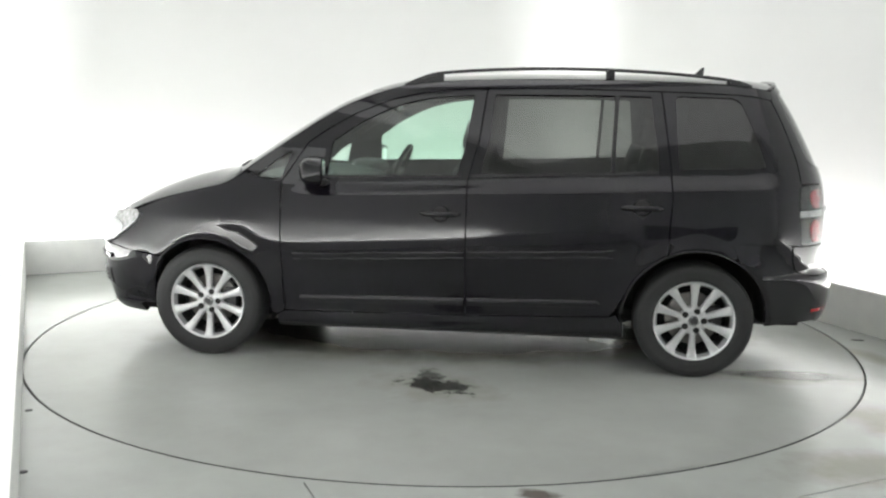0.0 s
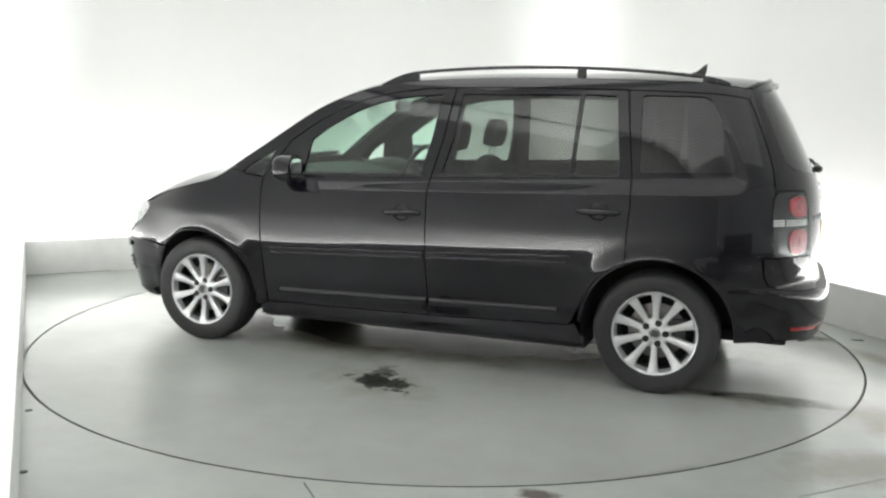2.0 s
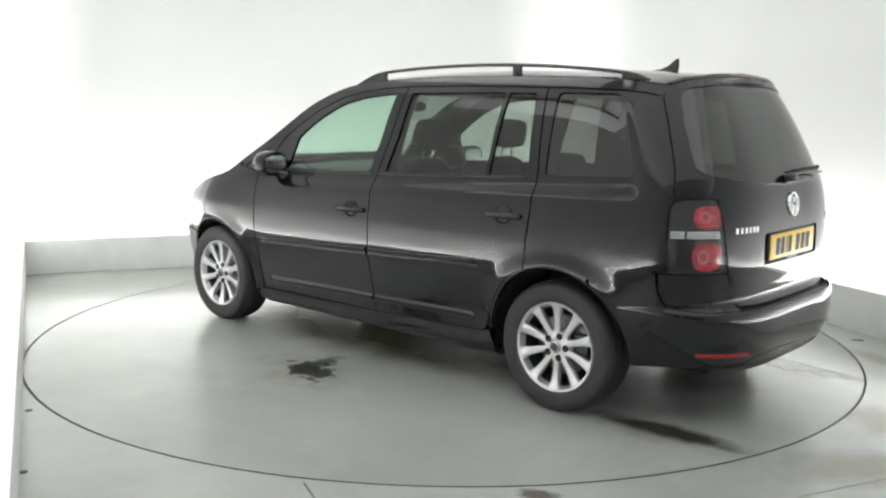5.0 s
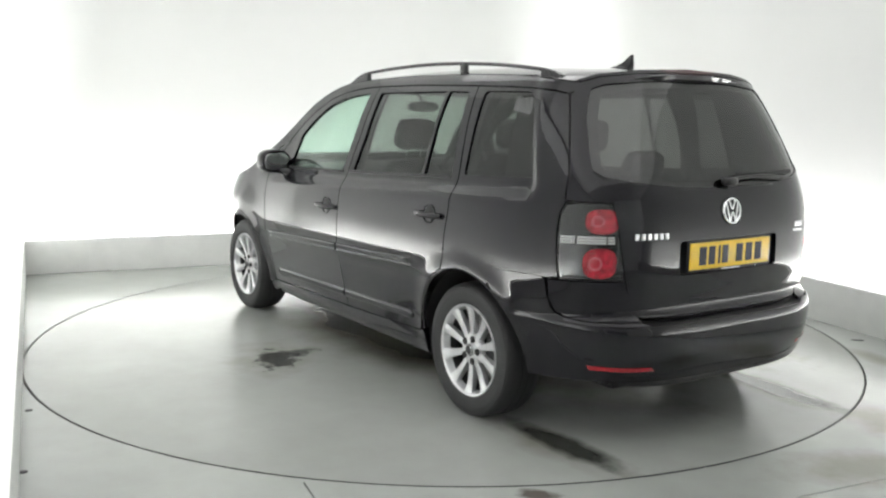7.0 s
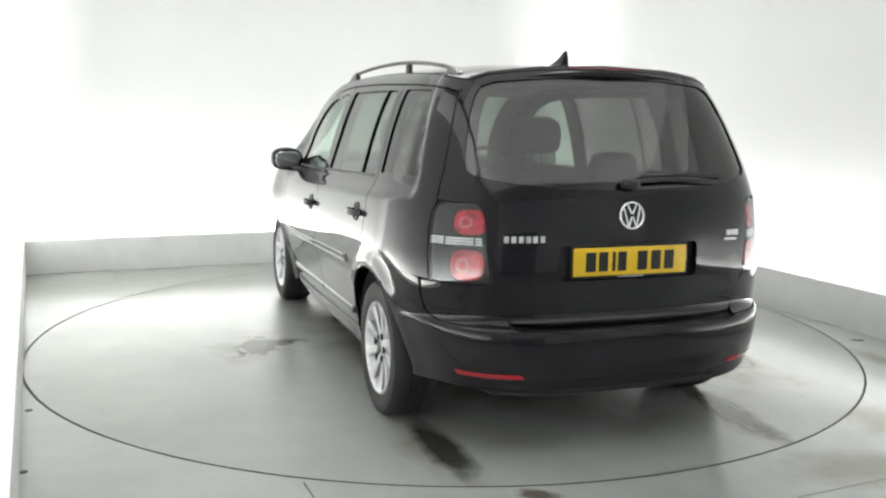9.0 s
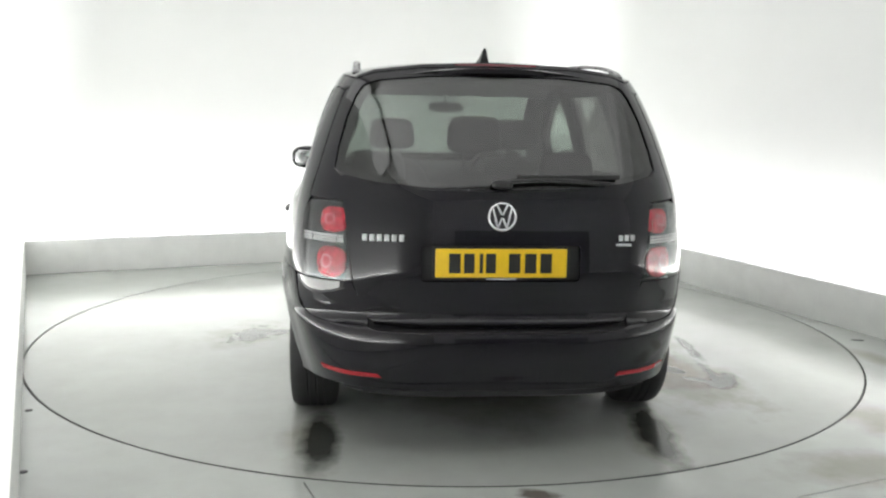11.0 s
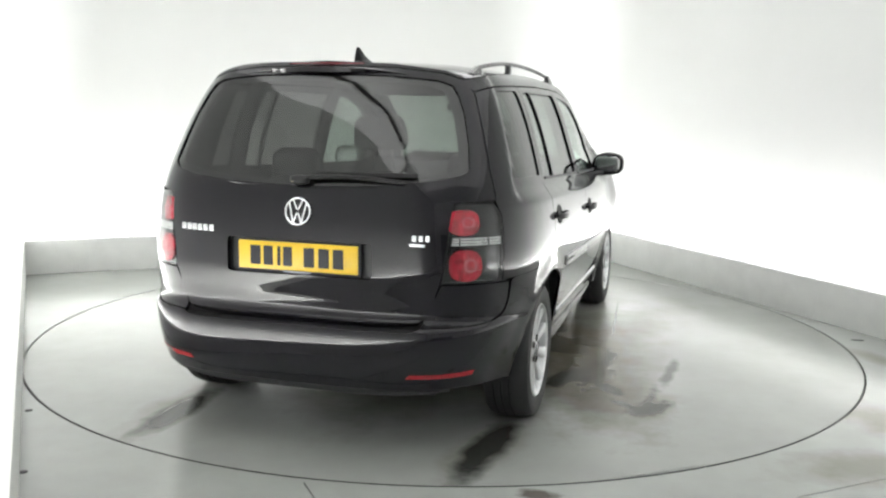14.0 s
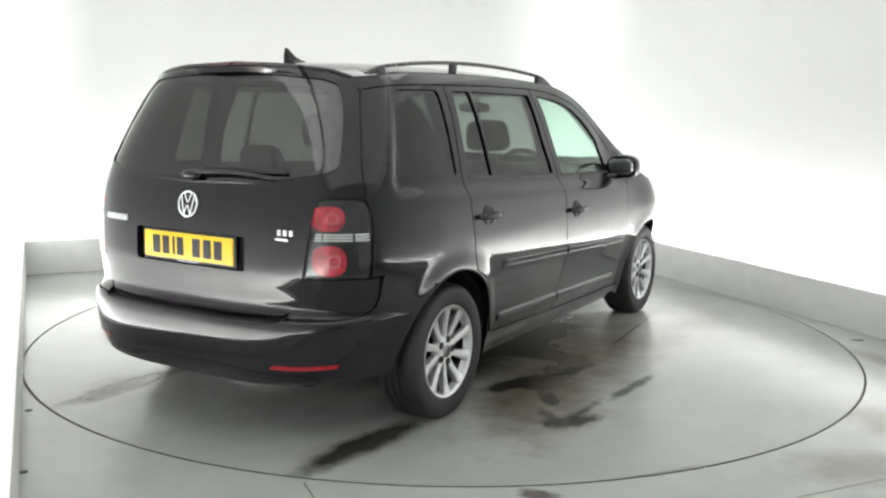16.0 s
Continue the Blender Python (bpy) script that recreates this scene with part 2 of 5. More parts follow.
def lathe_bm(profile, n=48, axis="Y", bm=None):
    """Turns (radius, along) points round an axis."""
    own = bm or bmesh.new()
    rings = []
    for r, h in profile:
        ring = []
        for i in range(n):
            a = 2 * math.pi * i / n
            c, s = r * math.cos(a), r * math.sin(a)
            ring.append(own.verts.new((c, h, s) if axis == "Y" else (c, s, h) if axis == "Z" else (h, c, s)))
        rings.append(ring)
    for r0, r1 in zip(rings, rings[1:]):
        for i in range(n):
            own.faces.new((r0[i], r0[(i + 1) % n], r1[(i + 1) % n], r1[i]))
    return own


def tube_bm(path, radii, n=10, bm=None, squash=None):
    """A round bar along a path, with capped ends."""
    own = bm or bmesh.new()
    rings = []
    for i, p in enumerate(path):
        p = Vector(p)
        way = (Vector(path[min(i + 1, len(path) - 1)]) - Vector(path[max(i - 1, 0)])).normalized()
        side = way.cross(Vector((0, 0, 1)))
        side = side.normalized() if side.length > 1e-4 else Vector((0, 1, 0))
        up = side.cross(way).normalized()
        r = radii[i] if isinstance(radii, (list, tuple)) else radii
        ru = r * (squash or 1.0)
        rings.append([own.verts.new(p + side * (r * math.cos(2 * math.pi * k / n)) + up * (ru * math.sin(2 * math.pi * k / n))) for k in range(n)])
    for r0, r1 in zip(rings, rings[1:]):
        for k in range(n):
            own.faces.new((r0[k], r0[(k + 1) % n], r1[(k + 1) % n], r1[k]))
    own.faces.new(rings[0][::-1])
    own.faces.new(rings[-1])
    return own


def ball_bm(cx, cy, cz, rx, ry, rz, n=24, power=2.0, bm=None):
    """A rounded, cushion-like solid."""
    own = bm or bmesh.new()
    made = bmesh.ops.create_uvsphere(own, u_segments=n, v_segments=n // 2, radius=1.0)["verts"]
    for v in made:
        d = v.co.normalized()
        k = (abs(d.x) ** power + abs(d.y) ** power + abs(d.z) ** power) ** (-1 / power)
        v.co = Vector((cx + d.x * k * rx, cy + d.y * k * ry, cz + d.z * k * rz))
    return own


def table(pts):
    xs, ys = [p[0] for p in pts], [p[1] for p in pts]

    def f(v):
        """Smooth run through the points."""
        if v <= xs[0]:
            return ys[0]
        if v >= xs[-1]:
            return ys[-1]
        i = max(k for k in range(len(xs) - 1) if xs[k] <= v)
        h = xs[i + 1] - xs[i]
        t = (v - xs[i]) / h

        def slope(k):
            if k == 0 or k == len(xs) - 1:
                j = min(k, len(xs) - 2)
                return (ys[j + 1] - ys[j]) / (xs[j + 1] - xs[j])
            return (ys[k + 1] - ys[k - 1]) / (xs[k + 1] - xs[k - 1])

        m0, m1 = slope(i) * h, slope(i + 1) * h
        return (2 * t ** 3 - 3 * t ** 2 + 1) * ys[i] + (t ** 3 - 2 * t ** 2 + t) * m0 + (3 * t ** 2 - 2 * t ** 3) * ys[i + 1] + (t ** 3 - t ** 2) * m1

    return f


# ---------------------------------------------------------------- the car's surfaces
WIDTH = table([(0.16, 0.785), (0.22, 0.818), (0.30, 0.825), (0.42, 0.853), (0.54, 0.879), (0.60, 0.894), (0.66, 0.8985), (0.74, 0.8985), (0.80, 0.8965), (0.88, 0.888), (0.98, 0.875),
               (1.06, 0.861), (1.18, 0.828), (1.30, 0.788), (1.40, 0.748), (1.48, 0.710), (1.54, 0.672), (1.60, 0.61)])
TAIL = table([(0.16, -0.72), (0.28, -0.78), (0.38, -0.812), (0.48, -0.815), (0.54, -0.80), (0.57, -0.752), (0.62, -0.745), (0.69, -0.7495), (0.74, -0.7535), (0.80, -0.7525), (0.95, -0.745), (1.08, -0.716),
              (1.25, -0.640), (1.40, -0.564), (1.50, -0.506), (1.56, -0.468), (1.62, -0.43)])
NOSE = table([(0.16, 3.38), (0.24, 3.46), (0.34, 3.492), (0.46, 3.505), (0.56, 3.503), (0.66, 3.476), (0.74, 3.43), (0.82, 3.37), (0.95, 3.14), (1.10, 2.8), (1.62, 1.9)])
TOP = table([(-0.56, 1.552), (-0.45, 1.575), (-0.3, 1.592), (0.05, 1.612), (0.7, 1.619), (1.37, 1.596), (1.6, 1.572), (1.75, 1.540), (1.93, 1.472), (2.08, 1.397), (2.23, 1.304),
             (2.51, 1.118), (2.63, 1.052), (2.78, 1.022), (2.92, 0.990), (3.12, 0.922), (3.3, 0.838), (3.40, 0.775), (3.48, 0.71)])
EDGE = table([(-0.58, 1.475), (-0.45, 1.508), (-0.3, 1.534), (0.0, 1.560), (0.7, 1.573), (1.2, 1.562), (1.5, 1.541), (1.7, 1.499), (1.95, 1.398), (2.2, 1.240),
              (2.42, 1.082), (2.54, 0.990), (2.7, 0.945), (3.0, 0.868), (3.2, 0.790), (3.35, 0.72), (3.5, 0.65)])
WING = 0.055        # fullness of the front wings over the wheels
ARCH_F, ARCH_R, HUB = (2.678, 0.368), (0.0, 0.385), 0.308


def ease(v):
    v = min(1.0, max(0.0, v))
    return v * v * (3 - 2 * v)


def glasshouse(x, z):
    """How far the window band is set in behind the shoulder, which turns up behind the quarter window."""
    low = z - (0.952 + (1.09 - x) * 0.040)
    back = x + 0.405 - (z - 1.10) * 0.36
    r = 0.10
    inside = r - math.hypot(max(0.0, r - low), max(0.0, r - back)) if min(low, back) < r else r
    deep = 0.034 - 0.014 * ease((z - 1.10) / 0.40)
    return deep * ease(inside / 0.085) * (1 - ease((x - 2.02) / 0.36))


def side_y(x, z):
    """Half width of the body at length x and height z."""
    w = WIDTH(z)
    if x < 0.3:
        k = min(1.0, (0.3 - x) / (0.3 - TAIL(z)))
        w *= max(1e-6, 1 - k ** 4.0) ** 0.25
    elif x > 1.5:
        k = min(1.0, (x - 1.5) / (NOSE(z) - 1.5)) if z < 0.95 else min(1.0, (x - 1.5) / (NOSE(0.95) - 1.5 + (z - 0.95) * 0.2))
        w *= max(1e-6, 1 - k ** 4.2) ** (1 / 4.2)
        w -= 0.09 * (x - 1.5) ** 2 / (x - 1.35) * min(1.0, max(0.0, (z - 0.98) / 0.2))
    for cx, r in (ARCH_F, ARCH_R):
        d = math.hypot(x - cx, z - HUB)
        w += 0.014 * math.exp(-((d - r) / 0.055) ** 2)
    w += WING * math.exp(-((x - 2.72) / 0.27) ** 2) * ease((z - 0.58) / 0.22)
    return w - glasshouse(x, z)


def side(sign):
    return lambda x, z: Vector((x, sign * side_y(x, z), z))


def rear(y, z):
    w = WIDTH(z)
    k = min(0.9999, abs(y) / w)
    return Vector((0.3 - (0.3 - TAIL(z)) * (1 - k ** 4.0) ** 0.25, y, z))


def nose(y, z):
    w = WIDTH(z)
    k = min(0.9999, abs(y) / w)
    return Vector((1.5 + (NOSE(z) - 1.5) * (1 - k ** 4.2) ** (1 / 4.2), y, z))


def around(back):
    """Wraps a corner: u is the angle in degrees from straight behind (or ahead) to the side, v the height."""
    def run(sign):
        def f(u, z):
            a = radians(min(89.99, max(0.01, u)))
            n = 4.0 if back else 4.2
            c, s = math.cos(a), math.sin(a)
            w = WIDTH(z)
            end = TAIL(z) if back else NOSE(z)
            mid = 0.3 if back else 1.5
            r = (c ** n + s ** n) ** (-1 / n)
            y = w * s * r
            x = mid + (end - mid) * c * r
            for cx, ra in (ARCH_F, ARCH_R):
                d = math.hypot(x - cx, z - HUB)
                y += 0.014 * math.exp(-((d - ra) / 0.055) ** 2) * min(1, u / 45)
            return Vector((x, sign * y, z))
        return f
    return run


tail_wrap, nose_wrap = around(True), around(False)


def roof(x, y):
    ze, zc = EDGE(x), TOP(x)
    w = side_y(x, ze)
    k = min(1.0, abs(y) / w)
    return Vector((x, y, zc - (zc - ze) * k ** 3.2))


def roof_edge(x, k=1.0):
    return (x, k * side_y(x, EDGE(x)))


def rounded(pts, r, n=5):
    """Rounds the corners of a polygon; a corner may carry its own radius as a third number."""
    out = []
    for i, p in enumerate(pts):
        a, b, c = Vector(pts[i - 1][:2]), Vector(p[:2]), Vector(pts[(i + 1) % len(pts)][:2])
        rad = p[2] if len(p) > 2 else r
        u, v = (a - b), (c - b)
        k = min(rad, u.length * 0.45, v.length * 0.45)
        if k < 1e-4:
            out.append(tuple(b))
            continue
        p0, p1 = b + u.normalized() * k, b + v.normalized() * k
        for j in range(n + 1):
            t = j / n
            out.append(tuple((1 - t) ** 2 * p0 + 2 * t * (1 - t) * b + t * t * p1))
    return out


def arc(cx, cz, r, a0, a1, n=24):
    return [(cx + r * math.cos(radians(a0 + (a1 - a0) * i / n)), cz + r * math.sin(radians(a0 + (a1 - a0) * i / n))) for i in range(n + 1)]


MIDDLE = Vector((1.35, 0.0, 0.75))


def drape(name, outline, mats, parent, shape, holes=(), step=0.05, step2=None, thick=0.016, lift=0.0, label="", back=True):
    """Lays a flat outline on one of the car's surfaces as a panel with thickness and true normals."""
    loops = [[Vector((p[0], p[1], 0)) for p in outline]] + [[Vector((p[0], p[1], 0)) for p in h] for h in holes]
    tris = tessellate_polygon(loops)
    flat = [v for lp in loops for v in lp]
    bm = bmesh.new()
    vs = [bm.verts.new(v) for v in flat]
    for t in tris:
        try:
            bm.faces.new([vs[i] for i in t])
        except ValueError:
            pass
    for axis, st in ((0, step), (1, step2 or step)):
        lo, hi = min(v[axis] for v in flat), max(v[axis] for v in flat)
        nrm = Vector((1, 0, 0)) if axis == 0 else Vector((0, 1, 0))
        k = math.ceil(lo / st)
        while k * st < hi:
            bmesh.ops.bisect_plane(bm, geom=bm.verts[:] + bm.edges[:] + bm.faces[:], dist=1e-6, plane_co=nrm * (k * st), plane_no=nrm)
            k += 1
    spans = (max(v[0] for v in flat) - min(v[0] for v in flat), max(v[1] for v in flat) - min(v[1] for v in flat))
    e0, e1 = spans[0] * 2e-3, spans[1] * 2e-3
    bm.verts.ensure_lookup_table()
    place, normal = [], []
    for i, v in enumerate(bm.verts):
        v.index = i
        a, b = v.co.x, v.co.y
        p = shape(a, b)
        n = (shape(a + e0, b) - shape(a - e0, b)).cross(shape(a, b + e1) - shape(a, b - e1))
        n = n.normalized() if n.length > 1e-12 else Vector((0, 0, 1))
        if n.dot(p - MIDDLE) < 0:
            n = -n
        place.append(p + n * lift - AXIS)
        normal.append(n)
    verts, faces, norms, slots = [], [], [], []
    verts += place
    inner0 = len(verts)
    verts += [p - n * thick for p, n in zip(place, normal)]
    for f in bm.faces:
        ids = [v.index for v in f.verts]
        a, b, c = (place[ids[0]], place[ids[1]], place[ids[2]])
        g = (b - a).cross(c - a)
        if g.dot(normal[ids[0]]) < 0:
            ids.reverse()
        faces.append(ids)
        slots.append(0)
        norms += [normal[i] for i in ids]
        if back:
            faces.append([inner0 + i for i in reversed(ids)])
            slots.append(1 if isinstance(mats, (list, tuple)) else 0)
            norms += [-normal[i] for i in reversed(ids)]
    for e in bm.edges:
        if len(e.link_faces) != 1:
            continue
        i, j = e.verts[0].index, e.verts[1].index
        f = e.link_faces[0]
        mid = sum((place[v.index] for v in f.verts), Vector()) / len(f.verts)
        q = [place[i], place[j], verts[inner0 + j], verts[inner0 + i]]
        g = (q[1] - q[0]).cross(q[2] - q[0])
        out = (place[i] + place[j]) / 2 - mid
        k = len(verts)
        verts += q
        ids = [k, k + 1, k + 2, k + 3]
        if g.dot(out) < 0:
            ids.reverse()
            g = -g
        g = g.normalized() if g.length > 1e-12 else Vector((0, 0, 1))
        faces.append(ids)
        slots.append(0)
        norms += [g] * 4
    bm.free()
    me = bpy.data.meshes.new(name)
    me.from_pydata([tuple(v) for v in verts], [], faces)
    for m in mats if isinstance(mats, (list, tuple)) else [mats]:
        me.materials.append(m)
    for p, s in zip(me.polygons, slots):
        p.material_index = s
        p.use_smooth = True
    me.normals_split_custom_set([tuple(n) for n in norms])
    ob = new(name, me)
    ob.parent = parent
    if label:
        tagged(ob, label)
    return ob


def shift(bm):
    """From the car's measures (rear axle) to its turning axis."""
    for v in bm.verts:
        v.co -= AXIS
    return bm


PANEL = [M_PAINT, M_LINER]

# ---------------------------------------------------------------- the studio
R_DISC = 2.468


def room_box(name, a0, a1, b0, b1, z0, z1, mat, label, bevel=0.0, lean=False):
    bm = box_bm(a0, a1, b0, b1, z0, z1, bevel)
    for v in bm.verts:
        v.co = room(v.co.x + (skew(v.co.y) if lean else 0.0), v.co.y, v.co.z)
    ob = new(name, finish(bm, name, mat, 30 if bevel else None))
    return tagged(ob, label, kind="structure")


def studio():
    w = HALF + GAP
    room_box("wall_left", -w - 0.12, -w, FRONT, BACK + GAP, -0.02, TALL, M_WALL, "tall white cloth-covered studio wall", 0, True)
    room_box("wall_right", w, w + 0.12, FRONT, BACK + GAP, -0.02, TALL, M_WALL, "tall white cloth-covered studio wall", 0)
    room_box("wall_back", -w - 0.12, w + 0.12, BACK + GAP, BACK + GAP + 0.12, -0.02, TALL, M_WALL, "tall white cloth-covered studio wall", 0)
    room_box("wall_front_side", -w - 0.12, -2.1, FRONT - 0.12, FRONT, -0.02, 1.25, M_END_UP, "plain pale wall beside the dark end wall", 0)
    room_box("wall_front_side", 0.15, w + 0.12, FRONT - 0.12, FRONT, -0.02, 1.25, M_END_UP, "plain pale wall beside the dark end wall", 0)
    room_box("wall_front", -2.1, 0.15, FRONT - 0.12, FRONT, -0.02, 1.25, M_END, "plain dark lower wall behind the camera", 0)
    room_box("wall_front_upper", -w - 0.12, w + 0.12, FRONT - 0.12, FRONT, 1.25, TALL, M_END_UP, "plain pale upper wall behind the camera", 0)
    room_box("ceiling", -w - 0.12, w + 0.12, FRONT - 0.12, BACK + GAP + 0.12, TALL, TALL + 0.1, M_CEIL, "plain grey ceiling", 0)
    # plinths with a slightly rounded top edge
    room_box("plinth_left", -HALF - PLINTH_T, -HALF, FRONT, BACK, 0.0, PLINTH, M_PLINTH, "low white painted plinth along the wall", 0.006, True)
    room_box("plinth_right", HALF, HALF + PLINTH_T, FRONT, BACK, 0.0, PLINTH, M_PLINTH, "low white painted plinth along the wall", 0.006)
    room_box("plinth_back", -HALF - PLINTH_T, HALF + PLINTH_T, BACK + 0.003, BACK + PLINTH_T, 0.0, PLINTH, M_PLINTH, "low white painted plinth along the wall", 0.006)
    # vertical seam of the wall cloth
    room_box("trim", -1.79, -1.775, BACK + GAP - 0.004, BACK + GAP - 0.001, 0.55, 1.5, M_WALL, "pale vertical seam in the wall cloth")
    # rounded back corners of the cloth
    for name, sx in (("wall_corner_left", -1), ("wall_corner_right", 1)):
        bm = bmesh.new()
        rad = 0.45
        rows = []
        for z in (-0.01, TALL - 0.002):
            row = []
            for i in range(25):
                a = radians(90 * i / 24)
                row.append(bm.verts.new(room(sx * (w - rad + rad * math.sin(a)), BACK + GAP - rad + rad * math.cos(a), z)))
            rows.append(row)
        for i in range(24):
            bm.faces.new((rows[0][i], rows[0][i + 1], rows[1][i + 1], rows[1][i]))
        ext = bmesh.ops.extrude_face_region(bm, geom=bm.faces[:])
        for g in ext["geom"]:
            if isinstance(g, bmesh.types.BMVert):
                g.co += room(sx * 0.004, 0.004)
        tagged(new(name, finish(bm, name, M_WALL, 60)), "rounded white cloth corner of the studio", kind="structure")
    # floor with a round opening and the joints of its cover plates
    w2 = HALF + GAP
    outer = [room(-w2, FRONT), room(w2, FRONT), room(w2, BACK + GAP), room(-w2, BACK + GAP)]
    hole = [Vector(((R_DISC + 0.009) * math.cos(2 * math.pi * i / 180), (R_DISC + 0.009) * math.sin(2 * math.pi * i / 180), 0)) for i in range(180)]

    def slot(a0, b0, a1, b1, t=0.003):
        d = Vector((a1 - a0, b1 - b0, 0)).normalized()
        n = Vector((-d.y, d.x, 0)) * t
        return [room(a0 + n.x, b0 + n.y), room(a1 + n.x, b1 + n.y), room(a1 - n.x, b1 - n.y), room(a0 - n.x, b0 - n.y)]

    elbow = [room(-0.27, -2.452), room(0.087, -2.449), room(0.087, -3.6), room(0.093, -3.6), room(0.093, -2.443), room(-0.30, -2.446)]
    slots = [slot(-1.443, -2.045, -1.443, -3.6), elbow, slot(0.22, -2.83, 2.4, -2.78)]
    loops = [outer, hole] + slots
    bm = bmesh.new()
    vs = [bm.verts.new(v) for lp in loops for v in lp]
    for t in tessellate_polygon(loops):
        bm.faces.new([vs[i] for i in t])
    bmesh.ops.recalc_face_normals(bm, faces=bm.faces)
    ext = bmesh.ops.extrude_face_region(bm, geom=bm.faces[:])
    for g in ext["geom"]:
        if isinstance(g, bmesh.types.BMVert):
            g.co.z -= 0.02
    tagged(new("floor", finish(bm, "floor", M_FLOOR)), "worn pale grey-green painted studio floor", kind="structure")
    pit = box_bm(-w2, w2, FRONT, BACK + GAP, -0.08, -0.03)
    for v in pit.verts:
        v.co = room(v.co.x, v.co.y, v.co.z)
    tagged(new("ground", finish(pit, "ground", M_PIT)), "dark pit under the floor plates", kind="structure")
    # small floor fixings
    for i, (x, y) in enumerate([(-1.90, -1.70), (-1.60, -2.405), (2.617, -0.104)]):
        bm = lathe_bm([(0.0, 0.004), (0.012, 0.004), (0.016, 0.002), (0.018, 0.0)], 16, "Z")
        ob = new("floor_bolt", finish(bm, "floor_bolt", M_TRIM, 40))
        ob.matrix_basis = Matrix.Translation((x, y, 0.0005)) @ Matrix.Diagonal((1.0 if i < 2 else 2.6, 1.0, 1.0, 1.0))
        tagged(ob, "small dark bolt head let into the floor", "floor bolt", "floor bolts")


def turntable():
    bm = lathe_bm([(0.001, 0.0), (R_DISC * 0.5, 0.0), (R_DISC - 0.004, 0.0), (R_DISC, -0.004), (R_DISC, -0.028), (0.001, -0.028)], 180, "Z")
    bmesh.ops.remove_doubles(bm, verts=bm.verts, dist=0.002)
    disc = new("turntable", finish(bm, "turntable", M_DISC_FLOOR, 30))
    rim = lathe_bm([(R_DISC - 0.002, 0.0004), (R_DISC + 0.0012, -0.002), (R_DISC + 0.0012, -0.026), (R_DISC - 0.002, -0.026)], 180, "Z")
    part("edge_band", rim, M_TRIM, disc, "thin dark steel edge band")
    return tagged(disc, "round grey painted turntable with wet marks and painted shade under a car", "turntable")


def ceiling_strip(a, b):
    """A long diffuser high along the wall."""
    base = new("strip_light")
    p = room(a, b, 3.22)
    base.matrix_basis = pose(p.x, p.y, p.z, 0, 0, TURN + 90) @ pose(0, 0, 0, -35)
    part("housing", box_bm(-1.85, 1.85, -0.32, 0.32, 0.0, 0.06, 0.01), M_PLINTH, base)
    glow = bpy.data.materials.new("diffuser_glow")
    glow.use_nodes = True
    bs = glow.node_tree.nodes["Principled BSDF"]
    bs.inputs["Emission Color"].default_value = (0.97, 1, 0.98, 1)
    bs.inputs["Emission Strength"].default_value = 0.75
    part("diffuser", box_bm(-1.8, 1.8, -0.30, 0.30, -0.012, -0.003, 0.003), glow, base, "lit white diffuser")
    return tagged(base, "long lit strip light high on the wall", "strip light")


def ceiling_panel():
    room_box("ceiling_panel", -1.4, 1.4, -1.2, 1.6, TALL - 0.12, TALL - 0.02, M_CEIL, "square light box added unseen over the turntable", 0.01)
    room_box("ceiling_panel", -2.35, 1.95, -5.05, -1.55, TALL - 0.12, TALL - 0.02, M_CEIL, "wide light box in the ceiling", 0.01)


# ---------------------------------------------------------------- the car
RAIL_IN = 0.050
HEADLAMP = [(20, 0.598), (30, 0.596), (37, 0.600), (41, 0.625), (43.6, 0.68), (45.2, 0.74), (45.4, 0.785), (43.8, 0.806), (38, 0.790), (26, 0.758), (19, 0.742)]


def strip_z(x):
    return 0.612 + (2.178 - x) * 0.040


